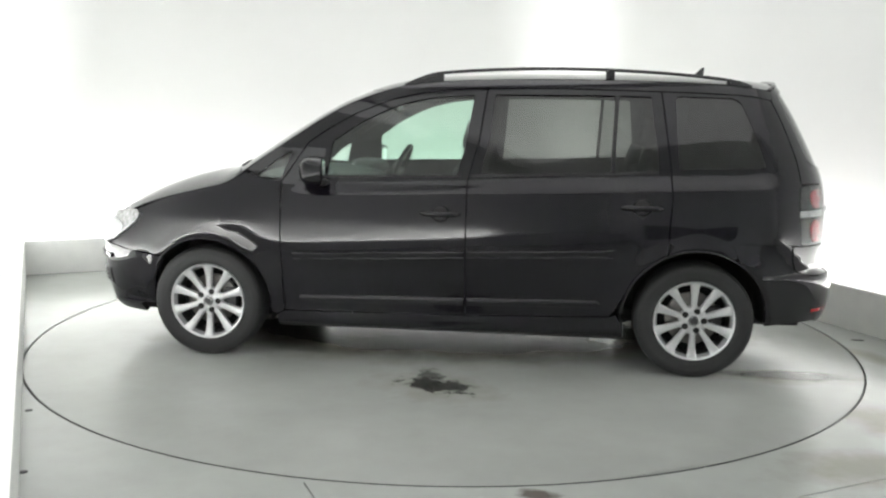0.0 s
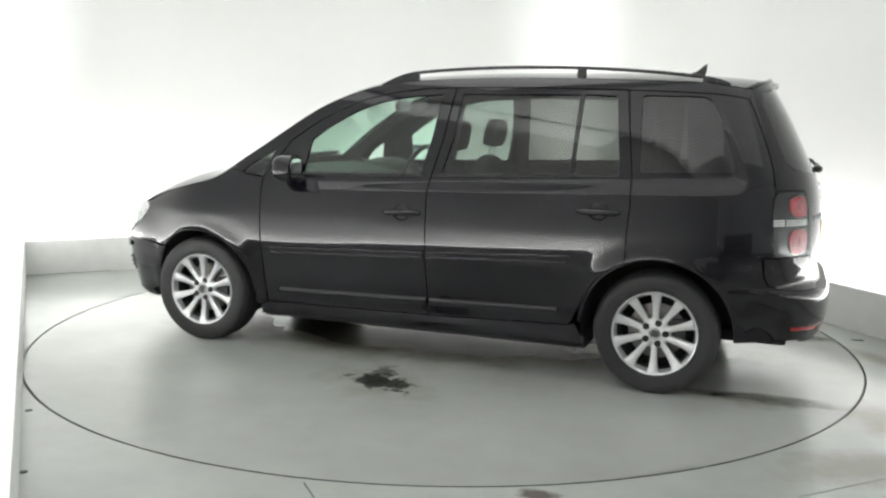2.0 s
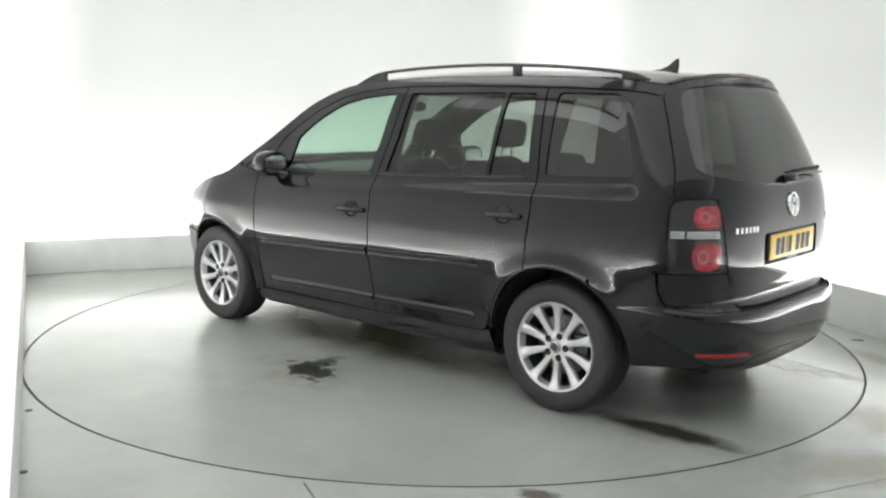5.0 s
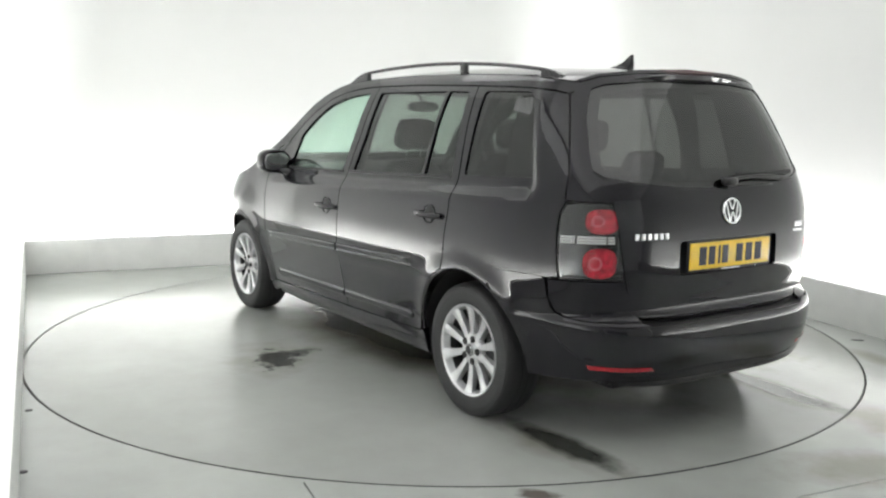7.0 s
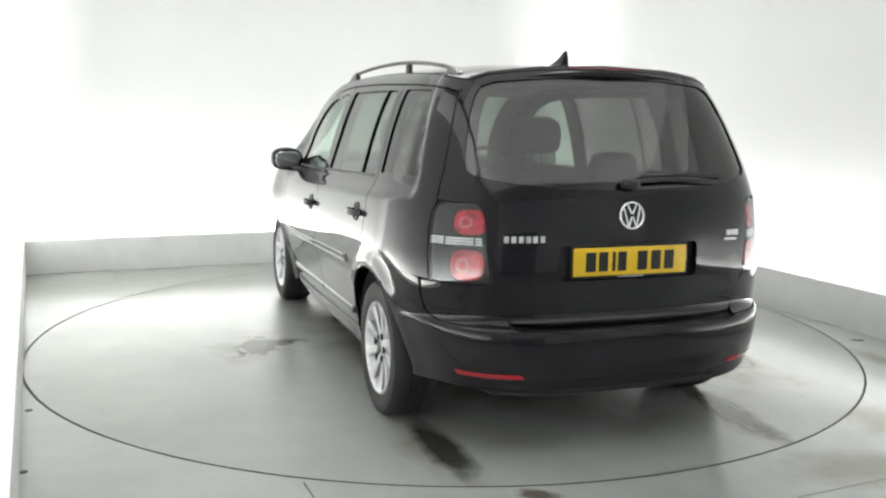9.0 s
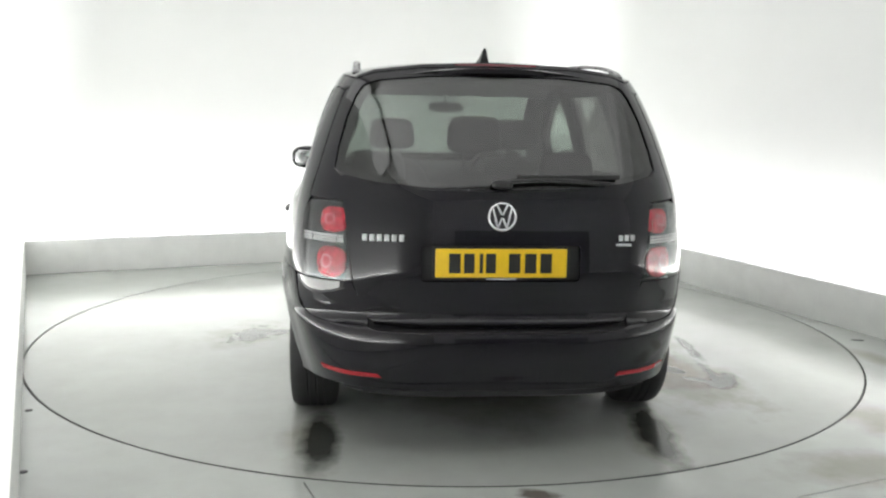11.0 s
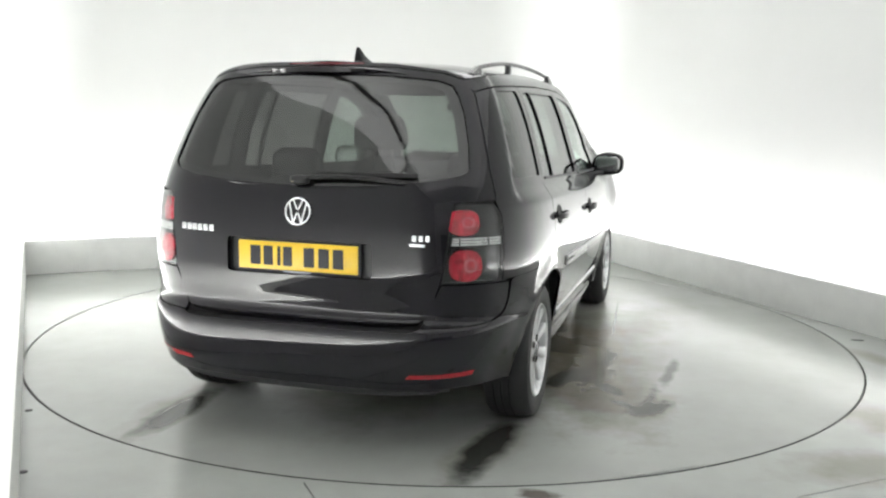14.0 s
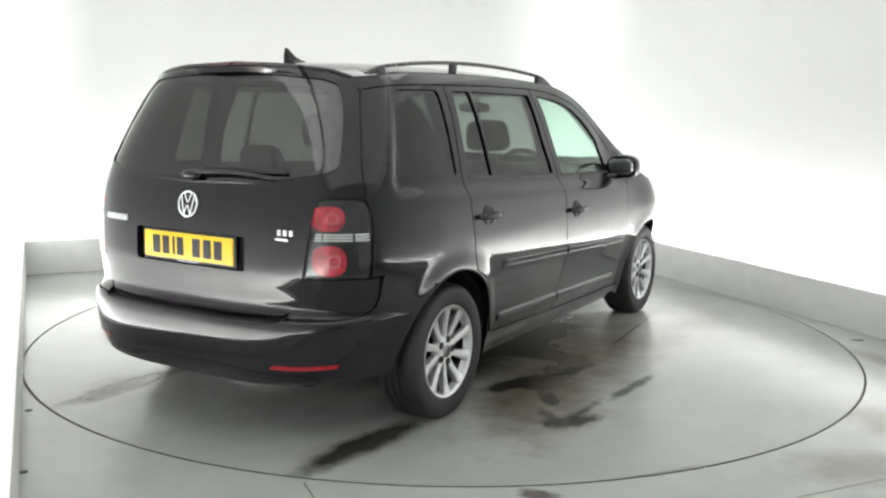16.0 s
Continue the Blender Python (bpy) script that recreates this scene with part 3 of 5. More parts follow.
def wheel_parts(car, x, sign, rear_axle):
    """Ten-spoke alloy wheel; its face looks along +y before turning."""
    prof = [(0.214, -0.092), (0.228, -0.100), (0.262, -0.106), (0.292, -0.100), (0.306, -0.086), (0.3125, -0.062), (0.3125, -0.052), (0.307, -0.050), (0.307, -0.046), (0.3135, -0.044),
            (0.3135, -0.018), (0.308, -0.016), (0.308, -0.010), (0.3135, -0.008), (0.3135, 0.018), (0.308, 0.020), (0.308, 0.026), (0.3125, 0.028), (0.3125, 0.062),
            (0.306, 0.086), (0.298, 0.096), (0.296, 0.095), (0.292, 0.100), (0.275, 0.1045), (0.262, 0.106), (0.258, 0.1045), (0.252, 0.105), (0.232, 0.101), (0.219, 0.097), (0.213, 0.09)]
    flip = 0 if sign > 0 else 180
    out_y = 0.763
    m = pose(x - AXIS.x, sign * out_y - AXIS.y, HUB, 0, 0, flip)
    rim = [(0.1905, 0.060), (0.1965, 0.074), (0.1995, 0.088), (0.2035, 0.0955), (0.2115, 0.0985), (0.2150, 0.094), (0.2140, 0.086), (0.196, 0.056)]
    wheel = part("wheel", lathe_bm(rim, 64), [M_ALLOY], car, "silver ten-spoke alloy wheel", 50, m)
    # barrel far darker than the rim, keeping the gaps between spokes dark
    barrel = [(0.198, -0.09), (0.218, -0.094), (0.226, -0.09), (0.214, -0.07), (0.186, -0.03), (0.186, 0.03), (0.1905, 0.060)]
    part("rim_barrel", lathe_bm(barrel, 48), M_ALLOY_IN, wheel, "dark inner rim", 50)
    part("tyre", lathe_bm(prof, 72), M_RUBBER, wheel, "black road tyre", 35)
    disc = lathe_bm([(0.06, 0.012), (0.14, 0.012), (0.143, 0.010), (0.143, -0.008), (0.06, -0.008)], 40)
    part("brake_disc", disc, M_DISC, wheel)
    cal = box_bm(-0.15, -0.075, -0.03, 0.045, -0.05, 0.07, 0.012)
    part("brake_caliper", cal, M_ALLOY_IN, wheel)
    shield = lathe_bm([(0.0, -0.05), (0.19, -0.05), (0.19, -0.058), (0.0, -0.058)], 40)
    part("back_plate", shield, M_LINER, wheel)
    hub = lathe_bm([(0.0, 0.086), (0.028, 0.086), (0.031, 0.084), (0.032, 0.078), (0.046, 0.079), (0.070, 0.074), (0.077, 0.066), (0.078, 0.045), (0.0, 0.045)], 40)
    part("hub", hub, M_ALLOY, wheel)
    cap = lathe_bm([(0.0, 0.0905), (0.018, 0.0900), (0.026, 0.0885), (0.0285, 0.086)], 32)
    part("centre_cap", cap, M_ALLOY_IN, wheel, "grey centre cap with a plain emblem")
    ring = lathe_bm([(0.0205, 0.0905), (0.0215, 0.0915), (0.0235, 0.0912), (0.0245, 0.0895)], 32)
    part("cap_ring", ring, M_CHROME, wheel)
    # one spoke, wedge-shaped with a crowned face and a groove of shade on both flanks
    bm = bmesh.new()
    rows = []
    for rr, hw, yf, dep in ((0.054, 0.0165, 0.076, 0.034), (0.085, 0.0150, 0.0765, 0.034), (0.12, 0.0162, 0.079, 0.034), (0.155, 0.0190, 0.083, 0.032), (0.185, 0.0235, 0.0885, 0.028), (0.200, 0.0310, 0.0930, 0.022)):
        rows.append([bm.verts.new((xx, yy, rr)) for xx, yy in ((-hw, yf - dep), (-hw, yf - 0.006), (-hw * 0.72, yf - 0.0005), (0, yf + 0.0012), (hw * 0.72, yf - 0.0005), (hw, yf - 0.006), (hw, yf - dep))])
    for r0, r1 in zip(rows, rows[1:]):
        for k in range(6):
            bm.faces.new((r0[k], r0[k + 1], r1[k + 1], r1[k]))
        bm.faces.new((r0[6], r0[0], r1[0], r1[6]))
    bm.faces.new(rows[0])
    bm.faces.new(rows[-1][::-1])
    me = finish(bm, "spoke", M_ALLOY, 35)
    for i in range(10):
        part("spoke", me, None, wheel, at=pose(0, 0, 0, 0, 36 * i, 0))
    # raised black discs: the shade of the bolt holes put into their colour
    bolt = lathe_bm([(0.0, 0.0785), (0.0075, 0.0785), (0.0085, 0.0770), (0.0140, 0.0775), (0.0160, 0.0800), (0.0172, 0.0770)], 16)
    me = finish(bolt, "bolt_hole", M_INK, 35)
    for i in range(5):
        a = radians(36 + 72 * i)
        part("bolt_hole", me, None, wheel, at=Matrix.Translation((0.054 * math.cos(a), 0.0022, 0.054 * math.sin(a))))
    return wheel


def mirror_parts(car, s):
    def lean(bm):
        for v in bm.verts:
            v.co.x -= 0.12 * (abs(v.co.y) - 0.86)
        return shift(bm)
    bm = ball_bm(2.045, s * 0.915, 1.064, 0.084, 0.106, 0.078, 28, 3.0)
    for v in bm.verts:
        k = (v.co.x - 2.045) / 0.088
        if k < -0.5:
            v.co.x = 2.045 - 0.088 * 0.5 + (k + 0.5) * 0.012
        v.co.z -= 0.20 * max(0, 0.91 - abs(v.co.y))
        out = (abs(v.co.y) - 0.85) / 0.17
        v.co.z = 1.058 + (v.co.z - 1.058) * (1.0 - 0.10 * max(0.0, out))
    shell = part("mirror", lean(bm), M_PAINT, car, "black rounded door mirror", 45)
    part("mirror_glass", lean(ball_bm(2.001, s * 0.916, 1.062, 0.006, 0.084, 0.056, 24, 3.4)), M_CHROME, shell, "mirror glass")
    ind = ball_bm(2.118, s * 0.935, 1.044, 0.018, 0.062, 0.011, 20, 2.6)
    for v in ind.verts:
        v.co.x -= 0.75 * max(0, (abs(v.co.y) - 0.90))
    part("indicator", lean(ind), M_LENS, shell, "clear indicator strip")
    arm = tube_bm([(2.02, s * 0.80, 0.985), (2.02, s * 0.845, 0.998), (2.03, s * 0.89, 1.012), (2.04, s * 0.94, 1.022)], [0.045, 0.043, 0.038, 0.018], 14, squash=0.5)
    part("mirror_foot", shift(arm), M_TRIM, shell)


def handle_parts(door, x, z, s):
    y = side_y(x, z)
    # black bulge standing proud; its colour stands in for the recess's shade
    cup = ball_bm(x, s * (y - 0.004), z + 0.004, 0.046, 0.0085, 0.042, 24, 2.0)
    cup = part("handle_recess_shade", shift(cup), M_INK, door)
    ring = [(x + 0.047 * math.cos(a), s * (side_y(x + 0.047 * math.cos(a), z + 0.004 + 0.043 * math.sin(a)) + 0.001), z + 0.004 + 0.043 * math.sin(a)) for a in [2 * math.pi * i / 28 for i in range(29)]]
    part("recess_edge", shift(tube_bm(ring, 0.0045, 6)), M_PAINT, cup)
    pts = [(x + 0.105 - 0.21 * i / 10, s * (side_y(x + 0.105 - 0.21 * i / 10, z) + 0.006 + 0.030 * math.sin(math.pi * min(1, max(0, i / 10))) ** 0.6), z + 0.002) for i in range(11)]
    bm = tube_bm(pts, [0.008] + [0.0125] * 9 + [0.008], 12, squash=1.15)
    part("door_handle", shift(bm), M_PAINT, door, "black pull handle")


def seat_parts(car, name, x, y, width, back_h, rec, label, rest=0.115):
    c = ball_bm(x + 0.18, y, 0.52, 0.27, width / 2, 0.10, 24, 3.5)
    seat = part(name, shift(c), M_SEAT, car, label, 50)
    b = ball_bm(0, 0, 0.30, 0.075, width / 2, back_h / 2, 28, 3.4)
    m = Matrix.Translation((x - 0.05, y, 0.52)) @ Matrix.Rotation(radians(-rec), 4, "Y")
    for v in b.verts:
        v.co.z += back_h / 2 - 0.30
        v.co.y *= 1.0 - 0.22 * max(0, v.co.z / back_h - 0.5) ** 1.0 * 2 * 0.6
        v.co = m @ v.co
    part("backrest", shift(b), M_SEAT, seat, smooth=50)
    h = ball_bm(0, 0, back_h + rest, 0.048, 0.132, 0.088, 28, 4.6)
    for v in h.verts:
        v.co.y *= 1.0 - 0.9 * (v.co.z - back_h - rest)
        v.co = m @ v.co
    part("headrest", shift(h), M_SEAT, seat, smooth=50)
    for d in (-0.05, 0.05):
        t = tube_bm([m @ Vector((0, d, back_h - 0.03)), m @ Vector((0, d, back_h + rest))], 0.006, 8)
        part("headrest_post", shift(t), M_CHROME, seat)


def car_sides(car, s):
    S = side(s)
    lead = 0.0035
    # --- front wing
    fx, fr = ARCH_F
    lamp_edge = [(nose_wrap(1)(u + 0.7, z).x, z) for u, z in HEADLAMP if u > 40.5]
    wing = arc(fx, HUB, fr, 43, 187, 40) + [(2.285, 0.250), (2.246, 0.266), (2.246, 1.000), (2.36, 1.012), (2.45, 1.040), (2.54, 0.984), (2.7, 0.939), (2.85, 0.905), (2.95, 0.876)]
    wing += [p for p in reversed(lamp_edge)] + [(nose_wrap(1)(39.5, 0.599).x, 0.599), (nose_wrap(1)(42, 0.590).x, 0.590), (nose_wrap(1)(45.5, 0.575).x, 0.575)]
    drape("front_wing", wing, PANEL, car, S, step2=0.025, label="black painted front wing")
    # --- front door with its window frame
    fd = [(2.2385, 0.272), (2.2385, 0.998), (2.115, 1.205), (2.00, 1.285), (1.85, 1.370), (1.66, 1.446), (1.48, 1.486), (1.32, 1.505), (1.138, 1.514), (1.170, 1.25), (1.2265, 1.02), (1.2265, 0.285)]
    fwin = rounded([(1.998, 1.032, 0.015), (1.982, 1.215, 0.02), (1.83, 1.322, 0.2), (1.63, 1.420, 0.2), (1.42, 1.467, 0.1), (1.205, 1.480, 0.012), (1.234, 1.25, 0.0), (1.280, 1.050, 0.03)], 0.02)
    door = drape("front_door", rounded(fd, 0.012, 3), PANEL, car, S, holes=[fwin], step2=0.0125, label="black front door with clear window")
    drape("window_pane", fwin, [M_CLEAR, M_INNER], door, S, thick=0.004, lift=-0.009, label="clear greenish glass")
    drape("window_seal", [(2.02, 1.022), (2.02, 1.033), (1.262, 1.053), (1.265, 1.041)], M_TRIM, door, S, thick=0.01, lift=0.004)
    # --- rear door
    ax, ar = ARCH_R
    zs = arc(ax, HUB, ar + 0.012, 66.4, 18, 14)
    rd = [(1.2195, 0.286), (1.2195, 1.02), (1.163, 1.25), (1.131, 1.514), (0.70, 1.517), (0.212, 1.508), (0.158, 1.10), (0.150, 0.95), (0.160, 0.80)] + zs + [(0.43, 0.33), (0.45, 0.308)]
    rwin = rounded([(1.160, 1.062), (1.112, 1.25, 0.0), (1.092, 1.484), (0.452, 1.488), (0.468, 1.080)], 0.014)
    rvent = rounded([(0.447, 1.082), (0.430, 1.488), (0.262, 1.484), (0.212, 1.096)], 0.014)
    door2 = drape("rear_door", rd, PANEL, car, S, holes=[rwin, rvent], step2=0.0125, label="black rear door with tinted windows")
    drape("window_pane", rwin, [M_PRIVACY, M_INNER], door2, S, thick=0.004, lift=-0.009, label="dark tinted glass")
    drape("window_pane", rvent, [M_PRIVACY, M_INNER], door2, S, thick=0.004, lift=-0.009, label="dark tinted glass")
    drape("window_seal", [(1.212, 1.044), (1.212, 1.055), (0.222, 1.093), (0.222, 1.081)], M_TRIM, door2, S, thick=0.01, lift=0.004)
    band = arc(ax, HUB, ar, 66, 3, 18) + arc(ax, HUB, ar + 0.0085, 3, 66, 18)
    drape("arch_panel", band, PANEL, car, S, step=0.04)
    # --- rear quarter
    qx = [(0.1505, 1.10), (0.205, 1.508), (0.0, 1.503), (-0.2, 1.494), (-0.30, 1.484), (-0.365, 1.470), (-0.40, 1.40), (-0.43, 1.33), (-0.465, 1.24), (-0.497, 1.15), (-0.517, 1.045), (-0.524, 1.041)] + [(tail_wrap(1)(u, z).x, z) for u, z in ((47.9, 1.031), (48.95, 0.99), (49.25, 0.90), (48.85, 0.80), (48.5, 0.726))] + [(-0.24, 0.733)]
    q = qx + [p for p in arc(ax, HUB, ar, 118, 67, 24)] + [(0.152, 0.80), (0.1425, 0.95)]
    qwin = rounded([(0.116, 1.106, 0.02), (0.138, 1.488, 0.03), (-0.196, 1.482, 0.05), (-0.268, 1.32, 0.2), (-0.338, 1.120, 0.035)], 0.03)
    quarter = drape("rear_quarter_panel", q, PANEL, car, S, holes=[qwin], step=0.025, step2=0.0125, label="black rear quarter panel with tinted window")
    drape("window_pane", qwin, [M_DIM, M_INNER], quarter, S, thick=0.004, lift=-0.007, label="dark tinted quarter window")
    # --- inner pillars behind the door gaps
    drape("inner_pillar", [(1.262, 0.32), (1.258, 1.03), (1.215, 1.25), (1.185, 1.50), (1.115, 1.50), (1.132, 1.25), (1.192, 1.03), (1.19, 0.32)], M_LINER, car, S, thick=0.02, lift=-0.024, label="dark inner door pillar")
    drape("inner_pillar", [(0.200, 0.78), (0.195, 1.10), (0.245, 1.50), (0.145, 1.495), (0.135, 1.10), (0.122, 0.95), (0.125, 0.78)], M_LINER, car, S, thick=0.02, lift=-0.024, label="dark inner quarter pillar")
    cant = [(-0.30, 1.488), (-0.2, 1.498), (0.0, 1.506), (0.205, 1.511), (0.70, 1.520), (1.135, 1.517), (1.32, 1.508), (1.48, 1.489), (1.66, 1.449), (1.85, 1.373), (2.0, 1.288), (2.11, 1.210), (2.23, 1.02)]
    drape("inner_rail", [(x - 0.012, z - 0.018) for x, z in cant] + [(x + 0.010, z + 0.016) for x, z in reversed(cant)], M_LINER, car, S, thick=0.015, lift=-0.024, label="dark inner roof rail")
    # --- frame over the doors and windscreen pillar
    top = [(x, EDGE(x) - 0.003) for x in [2.445, 2.3, 2.2, 2.08, 1.95, 1.82, 1.7, 1.6, 1.5, 1.35, 1.2, 0.95, 0.7, 0.35, 0.0, -0.15, -0.3, -0.39]]
    low = [(-0.368, 1.475), (-0.30, 1.490), (-0.2, 1.500), (0.0, 1.509), (0.205, 1.514), (0.70, 1.523), (1.135, 1.520), (1.32, 1.511), (1.48, 1.492), (1.66, 1.452), (1.85, 1.376), (2.003, 1.291), (2.12, 1.211), (2.2415, 1.004), (2.36, 1.018)]
    tri = rounded([(2.385, 1.022), (2.29, 1.108, 0.008), (2.205, 1.160, 0.008), (2.248, 1.016)], 0.006)
    frame_ob = drape("side_frame", top + low, PANEL, car, S, holes=[tri], step=0.04, thick=0.02, label="black roof side frame and windscreen pillar")
    drape("corner_window", tri, [M_QUARTER, M_INNER], frame_ob, S, thick=0.004, lift=-0.003, label="small pale triangular corner window")
    # --- sill
    sill = [(2.28, 0.195), (2.285, 0.243), (2.2385, 0.266), (1.22, 0.279), (0.45, 0.303), (0.41, 0.318), (0.380, 0.26), (0.37, 0.205)]
    drape("sill", sill, PANEL, car, S, thick=0.06, label="black door sill")
    # --- rub strips and lower beads
    for nm, dr, x0, x1 in (("rub_strip", door, 2.178, 1.233), ("rub_strip", door2, 1.213, 0.432)):
        xs = [x0 + (x1 - x0) * i / 12 for i in range(13)]
        up = [(x, strip_z(x)) for x in xs]
        dn = [(x, strip_z(x) - 0.046) for x in reversed(xs)]
        pl = rounded(up + dn, 0.0)
        def bulge(x, z):
            k = min(1.0, max(0.0, (z - strip_z(x) + 0.046) / 0.046))
            e = min(1.0, max(0.0, 2.178 - x) / 0.04, max(0.0, x - 0.432) / 0.04) ** 0.6
            up = min(1.0, (1 - k) / 0.16) ** 0.5
            lip = 0.0045 * math.exp(-((k - 0.13) / 0.09) ** 2)
            return Vector((x, s * (side_y(x, z) + 0.002 + e * (up * (0.005 + 0.0065 * k) + lip)), z))
        drape(nm, pl, M_PAINT, dr, bulge, thick=0.014, step=0.08, step2=0.006, label="black moulded rub strip")
    for dr, x0, x1 in ((door, 2.136, 1.233), (door2, 1.213, 0.514)):
        def foot(x):
            return 0.322 + (2.17 - x) * 0.020

        def bead(x, z):
            h = z - foot(x) - 0.021
            dx = max(0.0, 0.495 + 0.021 - x, x - 2.155 + 0.021)
            k = min(1.0, math.hypot(dx, h) / 0.021)
            return Vector((x, s * (side_y(x, foot(x) + 0.034) + 0.0020 + 0.0060 * (1 - k ** 4)), z))
        xs = [x0 + (x1 - x0) * i / 14 for i in range(15)]
        low_line = [(x, foot(x)) for x in xs]
        top_line = [(x, foot(x) + 0.042) for x in reversed(xs)]
        cap = [(0.021 * math.cos(a), 0.021 * math.sin(a)) for a in [math.pi / 2 - math.pi * i / 10 for i in range(1, 10)]]
        if dr is door:
            loop = low_line + top_line + [(x0 + u * 0.9, foot(x0) + 0.021 + v) for u, v in cap]
        else:
            loop = low_line + [(x1 - u * 0.9, foot(x1) + 0.021 - v) for u, v in cap] + top_line
        drape("lower_bead", loop, M_PAINT, dr, bead, step=0.04, step2=0.005, thick=0.012, label="glossy lower trim bead")
    handle_parts(door, 1.362, 0.845, s)
    handle_parts(door2, 0.300, 0.905, s)
    # --- arch lips and liners
    for cx, r, a0, a1, l0, l1 in ((fx, fr, 30, 184, -4, 197), (ax, ar, 4, 180, -17, 184)):
        pts = [(x, s * (side_y(x, z) - 0.004), z) for x, z in arc(cx, HUB, r - 0.002, a0, a1, 36)]
        part("arch_lip", shift(tube_bm(pts, 0.0065, 8)), M_PAINT, car)
        bm = bmesh.new()
        rows = []
        for yy in (0.50, 0.70, 0.845):
            rows.append([bm.verts.new((x, s * min(yy, side_y(x, max(z, 0.25)) - 0.02), z)) for x, z in arc(cx, HUB, r - 0.004, l0, l1, 40)])
        for r0, r1 in zip(rows, rows[1:]):
            for k in range(40):
                bm.faces.new((r0[k], r0[k + 1], r1[k + 1], r1[k]))
        cen = bm.verts.new((cx, s * 0.50, HUB))
        for k in range(40):
            bm.faces.new((rows[0][k + 1], rows[0][k], cen))
        part("wheel_arch_liner", shift(bm), M_LINER, car)
    mirror_parts(car, s)
    # --- roof rail
    rz = table([(-0.27, 1.548), (-0.24, 1.562), (-0.15, 1.580), (0.12, 1.607), (0.42, 1.624), (0.72, 1.630), (1.03, 1.624), (1.34, 1.605), (1.47, 1.585), (1.60, 1.535)])

    def rail_y(x):
        return s * (side_y(x, EDGE(x)) - RAIL_IN)
    pts = [(x, rail_y(x), rz(x)) for x in [1.59 - 1.85 * i / 48 for i in range(49)]]
    rr = [0.007 + 0.0045 * min(1, i / 4, (48 - i) / 4) for i in range(49)]
    rail = part("roof_rail", shift(tube_bm(pts, rr, 12, squash=0.8)), M_RAIL, car, "black roof rail")
    for x0, x1 in ((1.605, 1.385), (-0.275, -0.140)):
        yy = rail_y((x0 + x1) / 2)
        bm = bmesh.new()
        n = 10
        lo, hi = [], []
        for i in range(n + 1):
            x = x0 + (x1 - x0) * i / n
            zb = roof(x, yy)[2] - 0.012
            zt = max(zb + 0.014, rz(min(1.6, max(-0.27, x))) + 0.004)
            lo.append(((x, zb)))
            hi.append((x, zt))
        ring = []
        for d in (-0.016, 0.016):
            ring.append(([bm.verts.new((x, yy + d, z)) for x, z in lo], [bm.verts.new((x, yy + d * 0.7, z)) for x, z in hi]))
        for i in range(n):
            bm.faces.new((ring[0][0][i], ring[0][0][i + 1], ring[0][1][i + 1], ring[0][1][i]))
            bm.faces.new((ring[1][0][i + 1], ring[1][0][i], ring[1][1][i], ring[1][1][i + 1]))
            bm.faces.new((ring[0][1][i], ring[0][1][i + 1], ring[1][1][i + 1], ring[1][1][i]))
        for i in (0, n):
            bm.faces.new((ring[0][0][i], ring[0][1][i], ring[1][1][i], ring[1][0][i]))
        part("rail_foot", shift(bm), M_RAIL, rail)
    ym = rail_y(0.476)
    part("rail_foot", shift(box_bm(0.452, 0.500, ym - 0.012, ym + 0.012, roof(0.476, ym)[2] - 0.01, 1.626, 0.006)), M_RAIL, rail)


